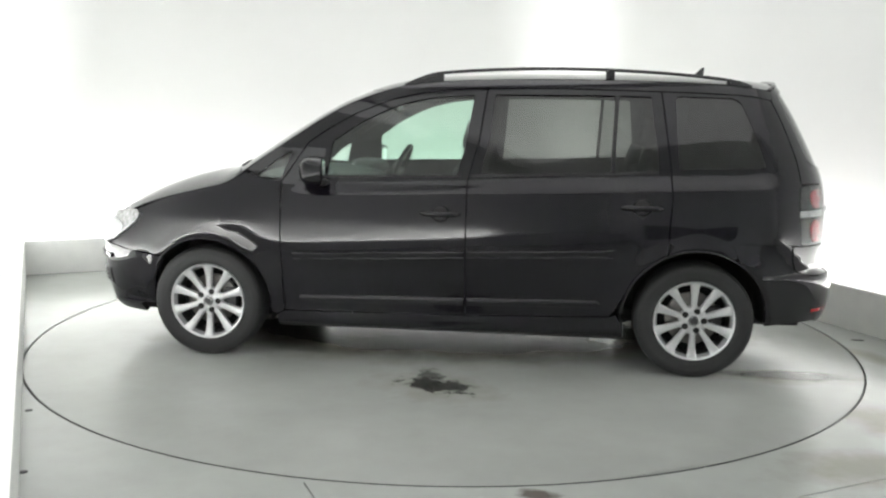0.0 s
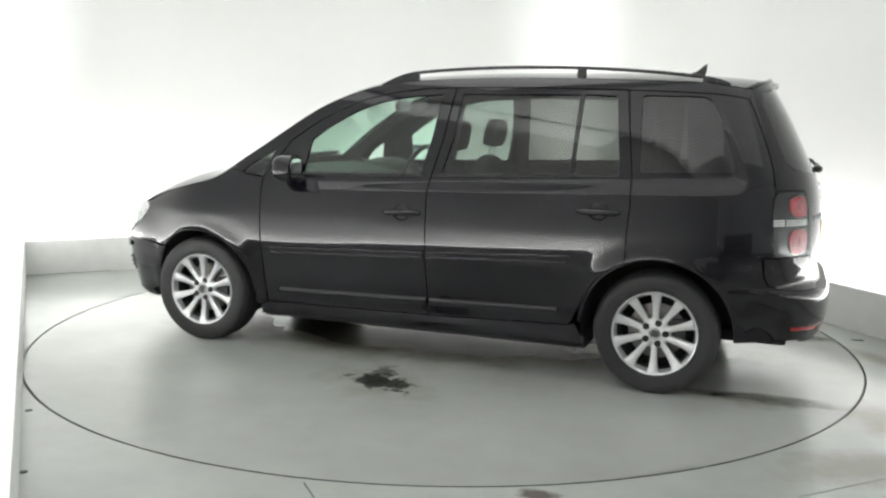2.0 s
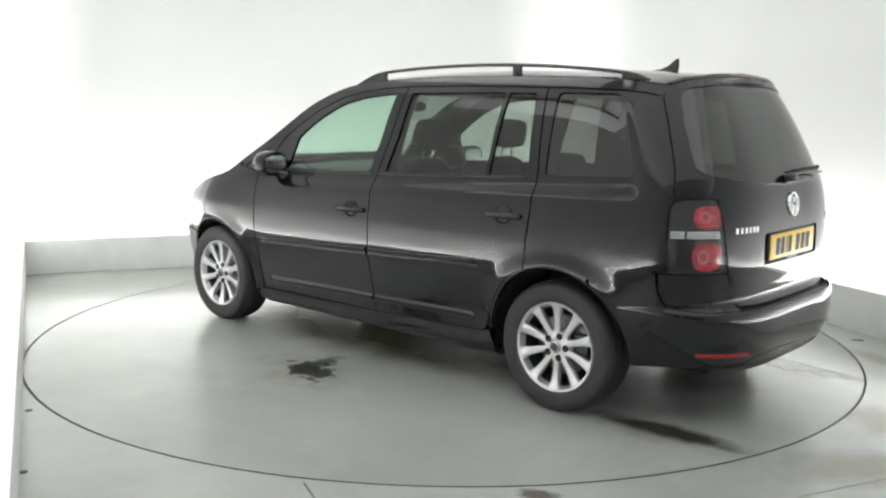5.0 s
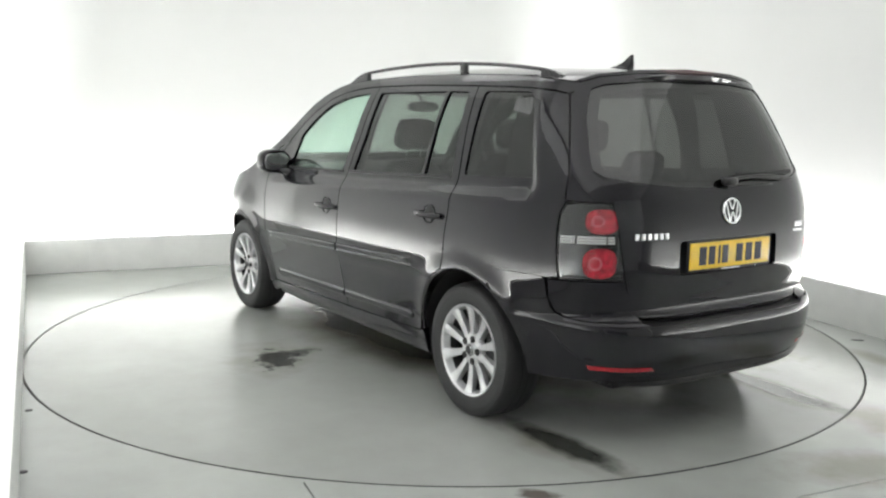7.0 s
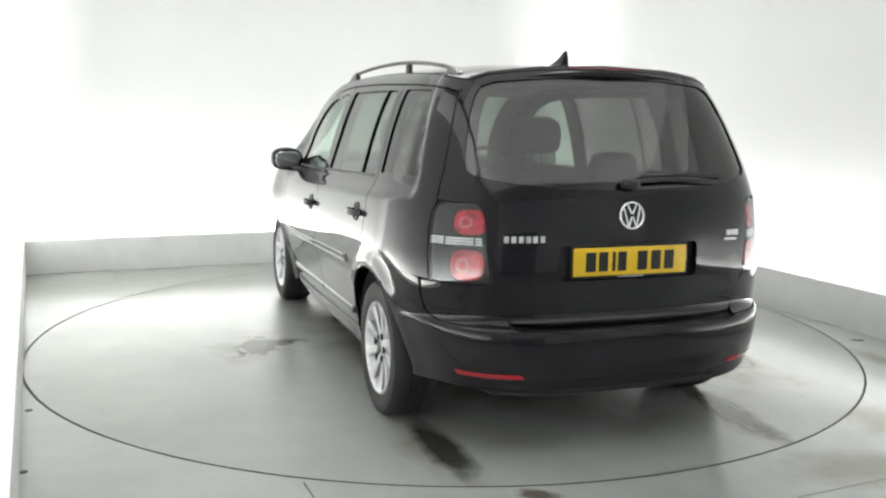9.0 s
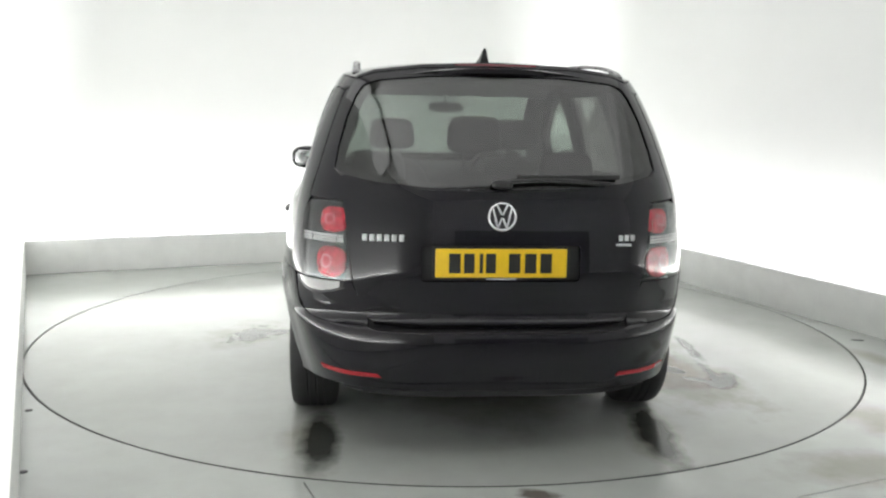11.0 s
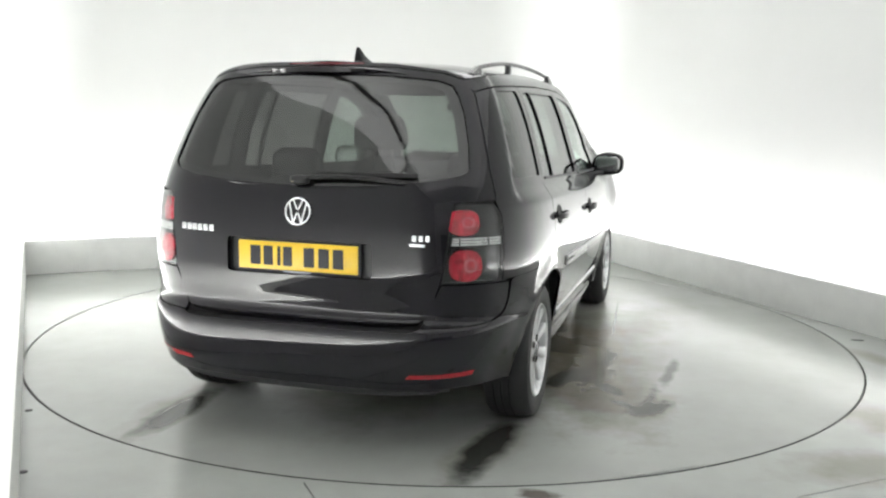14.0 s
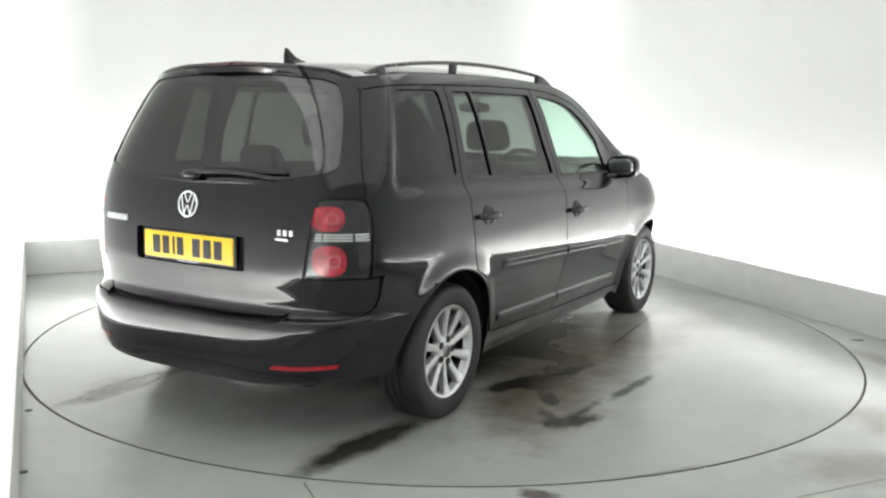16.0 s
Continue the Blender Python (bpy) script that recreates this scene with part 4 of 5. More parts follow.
def car_tail(car):
    # --- tailgate
    gate_x = table([(1.04, -0.523), (1.15, -0.503), (1.24, -0.472), (1.33, -0.437), (1.40, -0.407), (1.47, -0.372)])
    rim = [(side_y(gate_x(z), z), z) for z in (1.045, 1.09, 1.15, 1.20, 1.26, 1.32, 1.38, 1.43, 1.468)]
    half = [(0.0, 0.559), (0.30, 0.560), (0.500, 0.566), (0.530, 0.579), (0.548, 0.606), (0.582, 0.722), (0.602, 0.86), (0.622, 1.038)] + rim + [(0.568, 1.522), (0.47, 1.552), (0.30, 1.565), (0.0, 1.572)]
    out = half + [(-y, z) for y, z in reversed(half[1:-1])]
    gh = [(0.0, 1.086), (0.30, 1.096), (0.50, 1.116), (0.630, 1.140), (0.660, 1.166), (0.645, 1.25), (0.612, 1.37), (0.575, 1.455), (0.545, 1.496), (0.49, 1.516), (0.28, 1.534), (0.0, 1.540)]
    glass = gh + [(-y, z) for y, z in reversed(gh[1:-1])]
    rec = rounded([(0.318, 0.728), (0.318, 0.872), (-0.318, 0.872), (-0.318, 0.728)], 0.02)
    gate = drape("tailgate", out, PANEL, car, rear, holes=[glass, rec], step=0.045, thick=0.02, label="black tailgate with tinted rear window")
    drape("rear_window", glass, [M_REAR_GLASS, M_INNER], gate, rear, step=0.05, thick=0.005, lift=-0.006, label="dark tinted rear window")
    inner = [(y * 0.945, 1.312 + (z - 1.312) * 0.90) for y, z in glass]
    drape("window_border", glass, M_INK, gate, rear, holes=[inner], step=0.05, thick=0.002, lift=-0.0125, label="black printed glass border")
    sill = [(rear(y, z).x - 0.001, y, z - 0.006) for y, z in [(-y, z) for y, z in reversed(gh[1:5])] + gh[:5]]
    part("window_lip", shift(tube_bm(sill, 0.0045, 8)), M_PAINT, gate, "glossy black lip under the rear window")
    # plate recess
    drape("plate_recess", rec, M_TRIM, gate, rear, thick=0.01, lift=-0.030, step=0.08)
    px = rear(0, 0.80).x
    plate = part("number_plate", shift(box_bm(px - 0.004, px + 0.010, -0.262, 0.262, 0.7445, 0.860, 0.006)), M_YELLOW, gate, "yellow number plate with unreadable black bars")
    frame_bm = box_bm(px + 0.002, px + 0.014, -0.272, 0.272, 0.735, 0.869, 0.004)
    part("plate_frame", shift(frame_bm), M_INK, plate)
    for y0, w in ((0.185, 0.046), (0.128, 0.042), (0.080, 0.014), (0.042, 0.040), (-0.052, 0.046), (-0.116, 0.046), (-0.178, 0.046)):
        part("dark_bar", shift(box_bm(px - 0.0055, px - 0.003, y0 - w / 2, y0 + w / 2, 0.763, 0.842, 0.001, 1)), M_INK, plate)
    part("dealer_strip", shift(box_bm(px - 0.0055, px - 0.003, -0.06, 0.06, 0.7375, 0.7425)), M_LENS, plate)
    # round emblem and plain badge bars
    e = rear(0, 0.985)
    em = Matrix.Translation(e - AXIS) @ Matrix.Rotation(radians(-90 + 8), 4, "Y") @ Matrix.Scale(1.1, 4)
    ring = lathe_bm([(0.043, 0.000), (0.0435, 0.007), (0.046, 0.0095), (0.050, 0.0095), (0.0525, 0.007), (0.053, 0.0)], 48, "Z")
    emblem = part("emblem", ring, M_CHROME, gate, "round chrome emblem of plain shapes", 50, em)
    part("emblem_disc", lathe_bm([(0.0, 0.003), (0.044, 0.003), (0.044, 0.0)], 40, "Z"), M_TRIM, emblem)
    for (x0, y0), (x1, y1) in (((0.043, 0.019), (0.006, 0.002)), ((0.043, -0.019), (0.006, -0.002)), ((0.032, 0.034), (-0.042, 0.016)), ((0.032, -0.034), (-0.042, -0.016)), ((-0.042, 0.016), (-0.004, 0.002)), ((-0.042, -0.016), (-0.004, -0.002))):
        d = Vector((x1 - x0, y1 - y0, 0))
        ang = math.degrees(math.atan2(d.y, d.x))
        part("emblem_bar", box_bm(-d.length / 2, d.length / 2, -0.0040, 0.0040, 0.002, 0.0085, 0.002), M_CHROME, emblem, at=pose((x0 + x1) / 2, (y0 + y1) / 2, 0, 0, 0, ang))

    def badge(y0, y1, z0, z1, n):
        for i in range(n):
            a = y0 + (y1 - y0) * (i + 0.16) / n
            b = y0 + (y1 - y0) * (i + 0.84) / n
            x = rear((a + b) / 2, (z0 + z1) / 2).x
            part("badge_bar", shift(box_bm(x - 0.005, x + 0.003, min(a, b), max(a, b), z0, z1, 0.002)), M_ALLOY, gate)
    badge(0.552, 0.380, 0.886, 0.912, 6)
    badge(-0.472, -0.548, 0.888, 0.912, 3)
    badge(-0.440, -0.545, 0.868, 0.879, 1)
    # spoiler lip with the high brake lamp
    sp = [(0.0, 1.574), (0.30, 1.567), (0.50, 1.546), (0.568, 1.524)]
    loop = [(-y, z) for y, z in reversed(sp[1:])] + sp + [(y, z + 0.018 - 0.015 * abs(y)) for y, z in reversed(sp)] + [(-y, z + 0.018 - 0.015 * abs(y)) for y, z in sp[1:]]
    spoiler = drape("spoiler", loop, PANEL, gate, rear, thick=0.02, lift=0.003, label="black roof spoiler lip")
    drape("brake_lamp", [(-0.17, 1.5755), (0.17, 1.5755), (0.165, 1.586), (-0.165, 1.586)], M_DULL_RED, spoiler, rear, thick=0.006, lift=0.0045, label="dull red high brake lamp")
    # wiper
    base = rear(0.0, 1.112)
    bm = ball_bm(base.x - 0.018, 0.0, 1.112, 0.026, 0.042, 0.020, 20, 2.6)
    wiper = part("wiper", shift(bm), M_TRIM, gate, "black rear wiper")
    pts = [(rear(y, z).x - 0.026, y, z) for y, z in [(0.03 - 0.46 * i / 14, 1.118 + 0.012 * math.sin(i / 14 * 3.1)) for i in range(15)]]
    part("wiper_arm", shift(tube_bm(pts, [0.012 - 0.006 * i / 14 for i in range(15)], 8, squash=0.7)), M_TRIM, wiper)
    pts = [(rear(y, z).x - 0.012, y, z) for y, z in [(-0.06 - 0.42 * i / 10, 1.137 + 0.004 * (i / 10)) for i in range(11)]]
    part("wiper_blade", shift(tube_bm(pts, 0.006, 6, squash=1.8)), M_RUBBER, wiper)
    # --- rear lamps wrapping the corners
    for s in (1, -1):
        wrap = tail_wrap(s)

        # angle of the tailgate's edge
        edge = table([(z, math.degrees(math.atan2(y / WIDTH(z), (0.3 - rear(y, z).x) / (0.3 - TAIL(z))))) for y, z in ((0.582, 0.722), (0.602, 0.86), (0.622, 1.035))])
        body = [(edge(0.722) + 0.4, 0.722), (edge(0.86) + 0.4, 0.86), (edge(1.03) + 0.4, 1.030), (39, 1.034), (45.0, 1.034), (47.6, 1.024), (48.6, 0.99), (48.9, 0.90), (48.5, 0.80), (48.1, 0.722)]
        lamp = drape("rear_lamp", body, M_SMOKE, car, wrap, step=1.5, step2=0.04, thick=0.03, lift=-0.016, label="dark smoked rear lamp with red lenses")
        drape("lamp_cover", body, [M_COVER, M_INNER], lamp, wrap, step=1.5, step2=0.04, thick=0.003, lift=0.004, label="clear glossy lamp cover")
        for zc, hh in ((0.962, 0.050), (0.792, 0.062)):
            lens = [(39.9 + 3.6 * math.copysign(abs(math.cos(a)) ** 0.75, math.cos(a)), zc + hh * math.copysign(abs(math.sin(a)) ** 0.75, math.sin(a))) for a in [2 * math.pi * i / 32 for i in range(32)]]
            red = drape("red_lens", lens, M_RED, lamp, wrap, step=1.0, step2=0.02, thick=0.01, lift=-0.008, label="red lamp lens")
            inner = [(40.9 + 1.45 * math.cos(a), zc + hh * 0.46 * math.sin(a)) for a in [2 * math.pi * i / 24 for i in range(24)]]
            hole = [(40.9 + (u - 40.9) * 0.70, zc + (z - zc) * 0.70) for u, z in inner]
            drape("lens_ring", inner, M_PINK, red, wrap, holes=[hole], step=1.0, step2=0.02, thick=0.003, lift=-0.005)
        for zc in (0.876, 0.887, 0.898):
            for u0, u1 in ((edge(zc) + 1.2, 38.6), (38.9, 45.0), (45.5, 48.4)):
                drape("clear_band", [(u0, zc - 0.0040), (u1, zc - 0.0040), (u1, zc + 0.0040), (u0, zc + 0.0040)], M_BAND, lamp, wrap, step=1.5, step2=0.01, thick=0.004, lift=-0.004)
        # body corner below the lamp
        low = [(31.8, 0.60), (edge(0.722) + 0.4, 0.716), (45.6, 0.716), (50.25, 0.716), (49.85, 0.642), (48.6, 0.588), (46, 0.5615), (40, 0.5535), (31.4, 0.552)]
        drape("tail_corner", low, PANEL, car, wrap, step=1.5, step2=0.03, label="black painted tail corner")
    # --- bumper, one piece round the tail

    def wrap_all(u, z):
        return tail_wrap(1 if u >= 0 else -1)(abs(u), z)
    lim = 66.5
    zb = table([(0, 0.292), (25, 0.296), (45, 0.300), (60, 0.285), (70, 0.28)])
    zt = table([(0, 0.534), (29, 0.535), (32, 0.548), (38, 0.549), (46, 0.558), (49.0, 0.585), (50.2, 0.640), (50.6, 0.712), (56, 0.728), (70, 0.730)])
    us = [i * 0.75 for i in range(0, 90)]
    us = [u for u in us if u <= lim]
    # the arch opening cuts the ends
    def cut(z):
        """Angle at which the bumper meets the wheel opening."""
        ra = ARCH_R[1]
        dx = math.sqrt(max(0.0, ra ** 2 - (z - HUB) ** 2))
        x = -dx
        return math.degrees(math.atan2(side_y(x, z) / WIDTH(z), (0.3 - x) / (0.3 - TAIL(z))))
    ends = [(cut(z), z) for z in [0.30 + 0.035 * i for i in range(10)]]
    upper = [(u, zt(u)) for u in us if u < cut(0.655)]
    loop = [(u, zb(u)) for u in us if u < cut(0.29)] + ends + list(reversed(upper))
    loop = loop + [(-u, z) for u, z in reversed(loop) if u > 1e-6]
    bumper = drape("rear_bumper", loop, PANEL, car, wrap_all, step=1.5, step2=0.03, thick=0.03, lift=0.002, label="black painted rear bumper")
    # loading ledge on the bumper
    bm = bmesh.new()
    rows = []
    for dz, dx in ((0.531, 0.002), (0.536, 0.010), (0.537, 0.06)):
        row = []
        for i in range(41):
            u = -40 + 80 * i / 40
            p = wrap_all(u, 0.540)
            n = Vector((p.x - 0.3, p.y, 0)).normalized()
            row.append(bm.verts.new(p - n * (dx - 0.002) + Vector((0, 0, dz - 0.540))))
        rows.append(row)
    for r0, r1 in zip(rows, rows[1:]):
        for k in range(40):
            bm.faces.new((r0[k], r0[k + 1], r1[k + 1], r1[k]))
    part("bumper_ledge", shift(bm), M_TRIM, bumper, smooth=60)
    drape("step_trim", [(u, 0.520) for u in range(-39, 40, 3)] + [(u, 0.585) for u in range(39, -40, -3)], M_TRIM, bumper, wrap_all, step=2, step2=0.02, thick=0.01, lift=-0.026, label="black plastic step strip")
    for s in (1, -1):
        seam = [(rear(y, z).x + 0.020, s * (y - 0.010), z) for y, z in half[2:-3]]
        part("gate_seal", shift(tube_bm(seam, 0.016, 8)), M_LINER, car)
    for s in (1, -1):
        drape("reflector", [(30.0, 0.350), (37, 0.350), (44.8, 0.354), (45.2, 0.372), (37, 0.367), (30.8, 0.366)], M_RED_DEEP, bumper, tail_wrap(s), step=1.5, step2=0.02, thick=0.006, lift=0.005, label="red reflector strip")
    drape("lower_valance", [(u, 0.262 + 0.024 * (abs(u) / 40) ** 4) for u in range(-40, 41, 4)] + [(u, 0.289) for u in range(40, -41, -4)], M_TRIM, bumper, wrap_all, step=2, step2=0.03, thick=0.03, lift=-0.004)


def car_top(car):
    def run(x0, x1, n, k):
        return [roof_edge(x0 + (x1 - x0) * i / n, k) for i in range(n + 1)]
    # roof skin
    r = run(1.70, -0.40, 30, 0.997)
    rp = [(1.85, 0.0), (1.835, 0.35), roof_edge(1.775, 0.80)] + r + [(-0.462, 0.40), (-0.490, 0.2), (-0.497, 0.0)]
    full = rp + [(x, -y) for x, y in reversed(rp[1:-1])]
    drape("roof", full, [M_PAINT, M_HEADLINER], car, roof, step=0.06, thick=0.02, label="black painted roof")
    # windscreen
    ws = [roof_edge(1.783 + (2.52 - 1.783) * i / 14, 0.80) for i in range(15)]
    wp = [(1.858, 0.0), (1.843, 0.35)] + ws + [(2.575, 0.40), (2.60, 0.0)]
    full = wp + [(x, -y) for x, y in reversed(wp[1:-1])]
    drape("windscreen", full, [M_CLEAR, M_INNER], car, roof, step=0.06, thick=0.005, lift=-0.003, label="clear greenish windscreen")
    cowl = [(2.585, 0.0), (2.562, 0.40), (2.500, 0.61), (2.545, 0.62), (2.615, 0.40), (2.640, 0.0)]
    drape("scuttle_panel", cowl + [(x, -y) for x, y in reversed(cowl[1:-1])], M_TRIM, car, roof, step=0.05, thick=0.012, lift=0.006, label="black plastic scuttle panel")
    for s in (1, -1):
        pil = [roof_edge(1.706 + (2.47 - 1.706) * i / 14, 0.998) for i in range(15)] + [roof_edge(2.52 - (2.52 - 1.785) * i / 14, 0.808) for i in range(15)]
        drape("windscreen_pillar", [(x, s * y) for x, y in pil], PANEL, car, roof, step=0.05, thick=0.03, label="black windscreen pillar")
    # bonnet
    hd = [(2.607, 0.0), (2.58, 0.40), (2.50, roof_edge(2.50, 0.93)[1])] + [roof_edge(2.52 + (3.24 - 2.52) * i / 14, 0.965 - 0.10 * (i / 14) ** 2) for i in range(15)] + [(3.36, 0.52), (3.43, 0.30), (3.455, 0.0)]
    full = hd + [(x, -y) for x, y in reversed(hd[1:-1])]
    drape("bonnet", full, PANEL, car, roof, step=0.05, thick=0.02, label="black painted bonnet")
    for s in (1, -1):
        sh = [roof_edge(2.44 + (3.26 - 2.44) * i / 16, 0.998) for i in range(17)] + [roof_edge(3.25 - (3.25 - 2.45) * i / 16, 0.970 - 0.10 * (1 - i / 16) ** 2) for i in range(17)]
        drape("wing_top", [(x, s * y) for x, y in sh], PANEL, car, roof, step=0.04, thick=0.015)
    # shark-fin aerial
    bm = bmesh.new()
    prof = [(0.045, 0.0, 0.028), (0.0, 0.012, 0.028), (-0.045, 0.030, 0.018), (-0.075, 0.066, 0.006), (-0.092, 0.070, 0.005), (-0.088, 0.03, 0.014), (-0.080, 0.0, 0.022)]
    rows = [[bm.verts.new((-0.02 + x, d * w, roof(-0.05, 0).z - 0.004 + z)) for x, z, w in prof] for d in (-1, 1)]
    for i in range(len(prof) - 1):
        bm.faces.new((rows[0][i], rows[0][i + 1], rows[1][i + 1], rows[1][i]))
    bm.faces.new(rows[0])
    bm.faces.new(rows[1][::-1])
    bmesh.ops.bevel(bm, geom=bm.edges[:], offset=0.003, segments=2, profile=0.5, affect="EDGES")
    foot = ball_bm(-0.035, 0, roof(-0.05, 0).z - 0.002, 0.075, 0.035, 0.016, 20, 2.2, bm)
    part("aerial", shift(bm), M_TRIM, car, "black shark-fin aerial")


def car_nose(car):
    def wrap_all(u, z):
        return nose_wrap(1 if u >= 0 else -1)(abs(u), z)
    # bumper
    def cut(z):
        fx, ra = ARCH_F
        x = fx + math.sqrt(max(0.0, ra ** 2 - (z - HUB) ** 2))
        return math.degrees(math.atan2(side_y(x, z) / WIDTH(z), (x - 1.5) / (NOSE(z) - 1.5)))
    loop = [(u, 0.255) for u in range(0, 46, 3)] + [(cut(z), z) for z in (0.27, 0.31, 0.36, 0.41, 0.46, 0.51, 0.545)] + [(45.5, 0.570), (42, 0.587), (36, 0.592), (20, 0.592), (0, 0.592)]
    loop = loop + [(-u, z) for u, z in reversed(loop) if u > 1e-6]
    bumper = drape("front_bumper", loop, PANEL, car, wrap_all, step=2, step2=0.03, thick=0.03, label="black painted front bumper")
    drape("bumper_strip", [(u, 0.508) for u in range(-40, 41, 4)] + [(u, 0.532) for u in range(40, -41, -4)], M_PAINT, bumper, wrap_all, step=2, step2=0.02, thick=0.01, lift=0.012)
    drape("lower_grille", [(u, 0.345) for u in range(-38, 39, 2)] + [(u, 0.435) for u in range(38, -39, -2)], M_TRIM, bumper, wrap_all, step=2, step2=0.03, thick=0.01, lift=0.004)
    for k in range(3):
        z0 = 0.362 + 0.026 * k
        drape("grille_bar", [(u, z0) for u in range(-36, 37, 3)] + [(u, z0 + 0.010) for u in range(36, -37, -3)], M_RAIL, bumper, wrap_all, step=2, step2=0.02, thick=0.01, lift=0.012)
    drape("chin_spoiler", [(u, 0.205) for u in range(-46, 47, 4)] + [(u, 0.25) for u in range(46, -47, -4)], M_TRIM, bumper, wrap_all, step=2, step2=0.03, thick=0.03, lift=0.004)
    drape("grille", [(u, 0.595) for u in range(-16, 17, 2)] + [(u, 0.74) for u in range(16, -17, -2)], M_TRIM, car, wrap_all, step=2, step2=0.03, thick=0.02, label="black front grille")
    for s in (1, -1):
        lamp = HEADLAMP
        hl = drape("headlamp", lamp, M_HEAD, car, nose_wrap(s), step=1.5, step2=0.03, thick=0.03, lift=0.004, label="clear headlamp")
        for u in (28, 38.5):
            eye = [(u + 4.4 * math.cos(a), 0.69 + 0.045 * math.sin(a)) for a in [2 * math.pi * i / 24 for i in range(24)]]
            drape("lamp_reflector", eye, M_CHROME, hl, nose_wrap(s), step=1.5, step2=0.03, thick=0.006, lift=0.009)


def car_inside(car):
    # floor pan, dark tub and rear luggage floor
    part("floor_pan", shift(box_bm(0.36, 2.30, -0.76, 0.76, 0.165, 0.27, 0.02)), M_LINER, car)
    part("tail_pan", shift(box_bm(-0.62, 0.40, -0.55, 0.55, 0.235, 0.30, 0.02)), M_LINER, car)
    part("nose_pan", shift(box_bm(2.27, 3.3, -0.58, 0.58, 0.19, 0.27, 0.02)), M_LINER, car)
    part("engine_block", shift(box_bm(2.25, 3.25, -0.46, 0.46, 0.274, 0.80, 0.05)), M_LINER, car)
    part("luggage_floor", shift(box_bm(-0.66, 0.30, -0.52, 0.52, 0.304, 0.66, 0.03)), M_LINER, car)
    part("axle_beam", shift(tube_bm([(0.0, -0.62, 0.30), (0.0, 0.62, 0.30)], 0.045, 12)), M_LINER, car)
    part("axle_beam", shift(tube_bm([(2.678, -0.62, 0.30), (2.678, 0.62, 0.30)], 0.035, 12)), M_LINER, car)
    part("bulkhead", shift(box_bm(2.22, 2.26, -0.74, 0.74, 0.26, 0.93)), M_LINER, car)
    bm = ball_bm(2.22, 0, 0.92, 0.36, 0.72, 0.115, 32, 3.2)
    dash = part("dashboard", shift(bm), M_DASH, car, "dark grey dashboard", 60)
    part("binnacle", shift(ball_bm(2.00, -0.36, 1.015, 0.12, 0.20, 0.055, 24, 2.6)), M_DASH, dash)
    m = Matrix.Translation((1.80, -0.36, 0.985)) @ Matrix.Rotation(radians(64), 4, "Y")
    pts = [m @ Vector((0.185 * math.cos(2 * math.pi * i / 40), 0.185 * math.sin(2 * math.pi * i / 40), 0)) for i in range(41)]
    wheel = part("steering_wheel", shift(tube_bm(pts, 0.016, 10)), M_TRIM, car, "black steering wheel")
    part("wheel_hub", shift(ball_bm(1.82, -0.36, 0.975, 0.03, 0.075, 0.065, 20, 2.5)), M_TRIM, wheel)
    for y in (-0.45, -0.27):
        part("wheel_arm", shift(tube_bm([(1.81, -0.36, 0.98), (1.80, y - 0.09 if y < -0.36 else y + 0.09, 0.985)], 0.014, 8)), M_TRIM, wheel)
    part("steering_column", shift(tube_bm([(1.83, -0.36, 0.97), (2.10, -0.36, 0.86)], 0.035, 12)), M_TRIM, wheel)
    mir = part("rear_view_mirror", shift(ball_bm(1.74, 0.0, 1.415, 0.018, 0.115, 0.034, 20, 3.0)), M_TRIM, car, "black rear-view mirror")
    part("mirror_stalk", shift(tube_bm([(1.745, 0, 1.43), (1.80, 0, 1.49)], 0.01, 8)), M_TRIM, mir)
    for y in (0.37, -0.37):
        seat_parts(car, "front_seat", 1.44, y, 0.50, 0.60, 12, "dark cloth front seat with headrest", 0.150)
    for y in (0.47, 0.0, -0.47):
        seat_parts(car, "rear_seat", 0.42, y, 0.43, 0.58, 13, "dark cloth rear seat with headrest", 0.20 if y == 0.0 else 0.02)
    for s in (1, -1):
        for x0, x1, z0, z1, inset in ((0.24, 0.10, 0.95, 1.52, 0.045), (-0.12, -0.42, 0.95, 1.50, 0.05), (1.24, 1.12, 0.95, 1.52, 0.045)):
            bm = bmesh.new()
            rows = []
            for k in range(9):
                z = z0 + (z1 - z0) * k / 8
                lean = 0.11 * (z - 1.05) * (1 if x0 < 0 else -0.9)
                rows.append([bm.verts.new((x + lean, s * (side_y(x + lean, z) - inset - 0.03 * math.sin(math.pi * j / 6)), z)) for j, x in enumerate([x0 + (x1 - x0) * j / 6 for j in range(7)])])
            for r0, r1 in zip(rows, rows[1:]):
                for k in range(6):
                    bm.faces.new((r0[k], r0[k + 1], r1[k + 1], r1[k]))
            part("pillar_trim", shift(bm), M_LINER, car, smooth=60)
        # inner door trim up to the window line
        bm = bmesh.new()
        rows = [[bm.verts.new((x, s * (side_y(x, z) - 0.07), z)) for x in [2.15 - 2.5 * i / 24 for i in range(25)]] for z in (0.74, 0.85, 0.95, 1.03)]
        for r0, r1 in zip(rows, rows[1:]):
            for k in range(24):
                bm.faces.new((r0[k], r0[k + 1], r1[k + 1], r1[k]))
        part("door_lining", shift(bm), M_LINER, car)


def build_car():
    car = new("car")
    tagged(car, "black five-door people carrier with silver alloy wheels standing on turntable", "car")
    for s in (1, -1):
        car_sides(car, s)
    car_tail(car)
    car_top(car)
    car_nose(car)
    car_inside(car)
    for x in (0.0, 2.678):
        for s in (1, -1):
            wheel_parts(car, x, s, x == 0.0)
    return car


studio()
ceiling_panel()
ceiling_strip(-2.62, -1.5)
table_disc = turntable()
the_car = build_car()


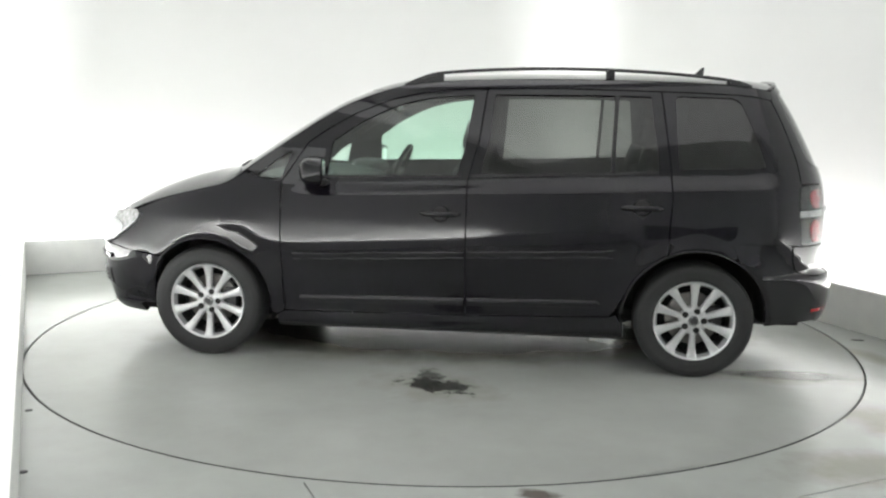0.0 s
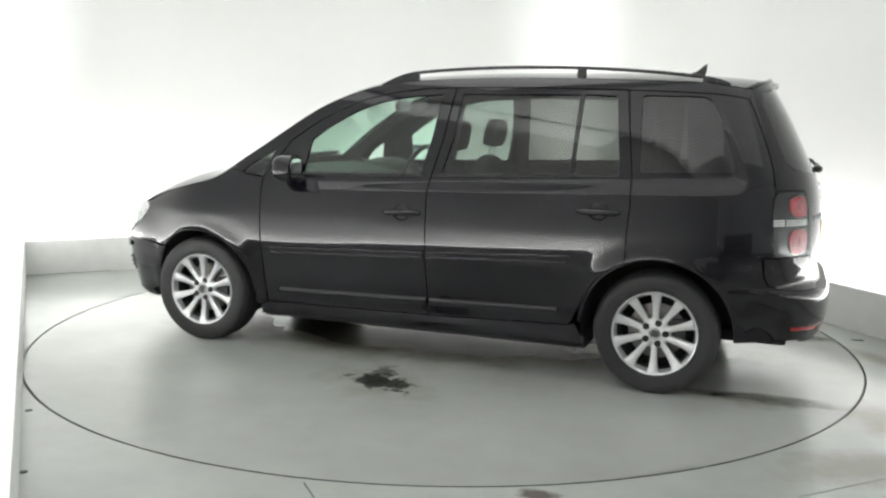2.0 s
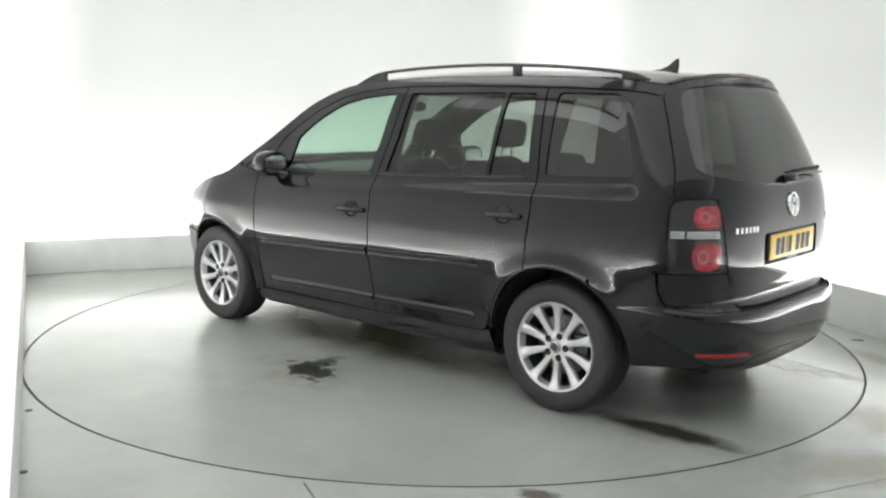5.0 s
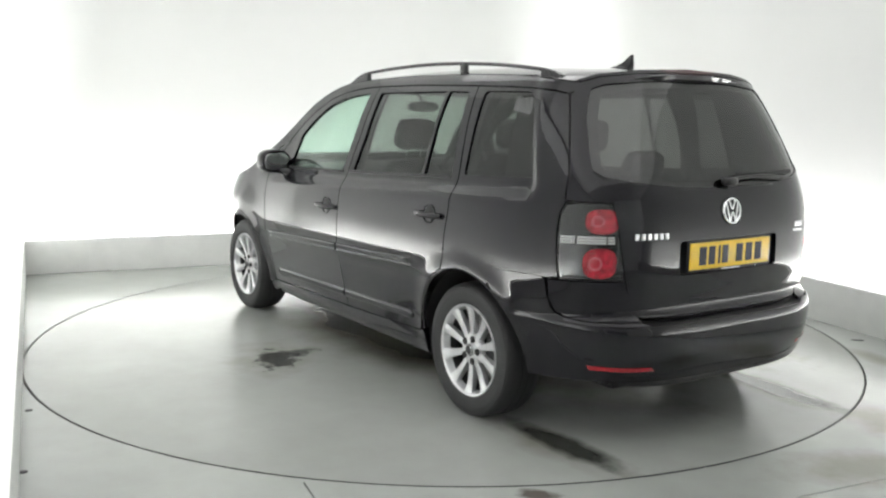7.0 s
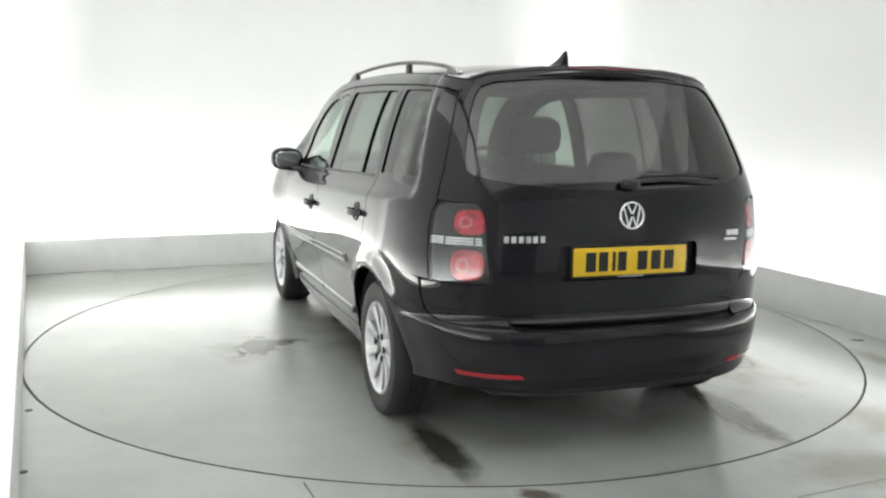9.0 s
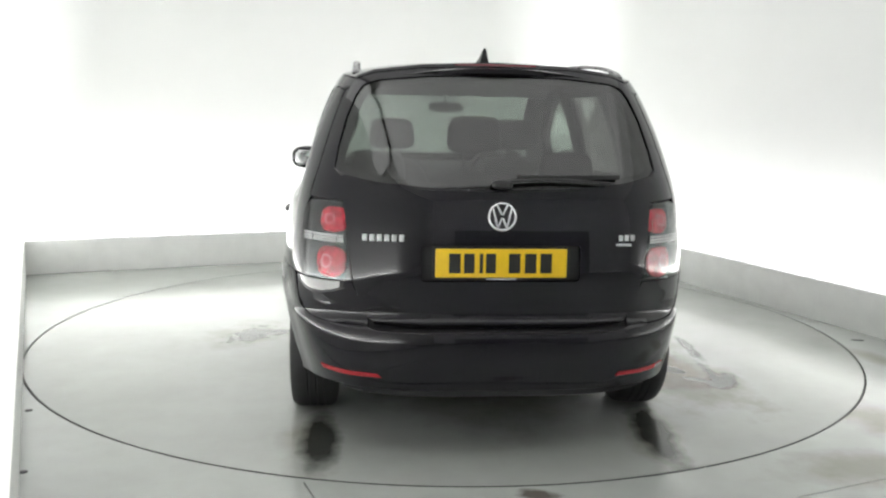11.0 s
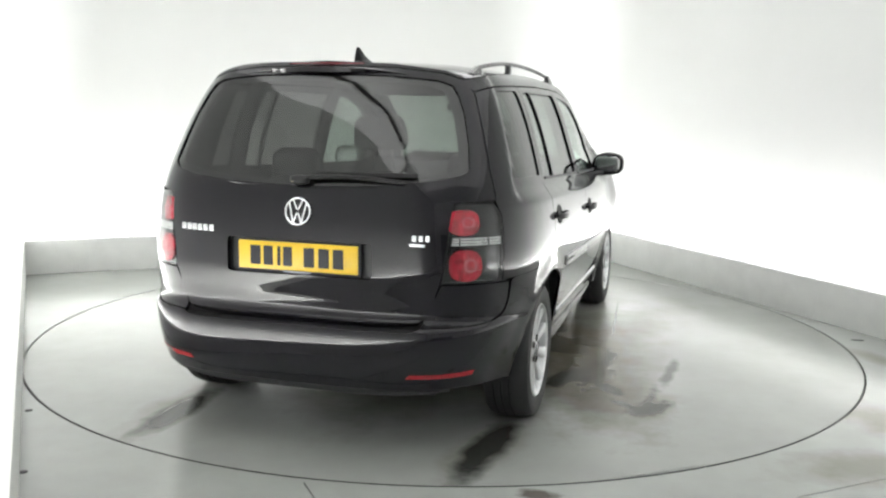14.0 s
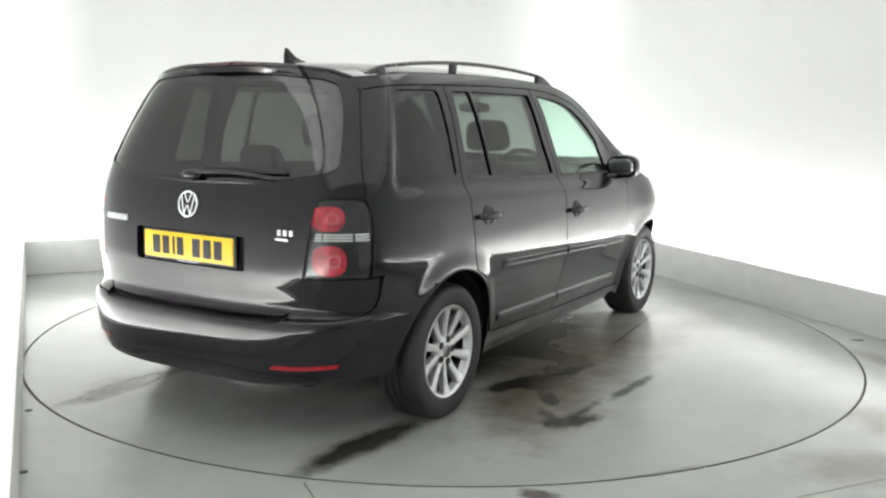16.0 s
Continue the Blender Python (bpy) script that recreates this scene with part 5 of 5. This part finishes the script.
# ---------------------------------------------------------------- what moves
def heading(t):
    d = t - 8.0
    return 117.007 - 7.2062 * d - 0.00853 * d ** 2 + 0.001077 * d ** 3


def motions():
    times = [0.5 * i for i in range(33)]
    walk(the_car, [(t, pose(0, 0, 0, 0, 0, heading(t))) for t in times])
    walk(table_disc, [(t, pose(0, 0, 0, 0, 0, heading(t))) for t in times])


motions()
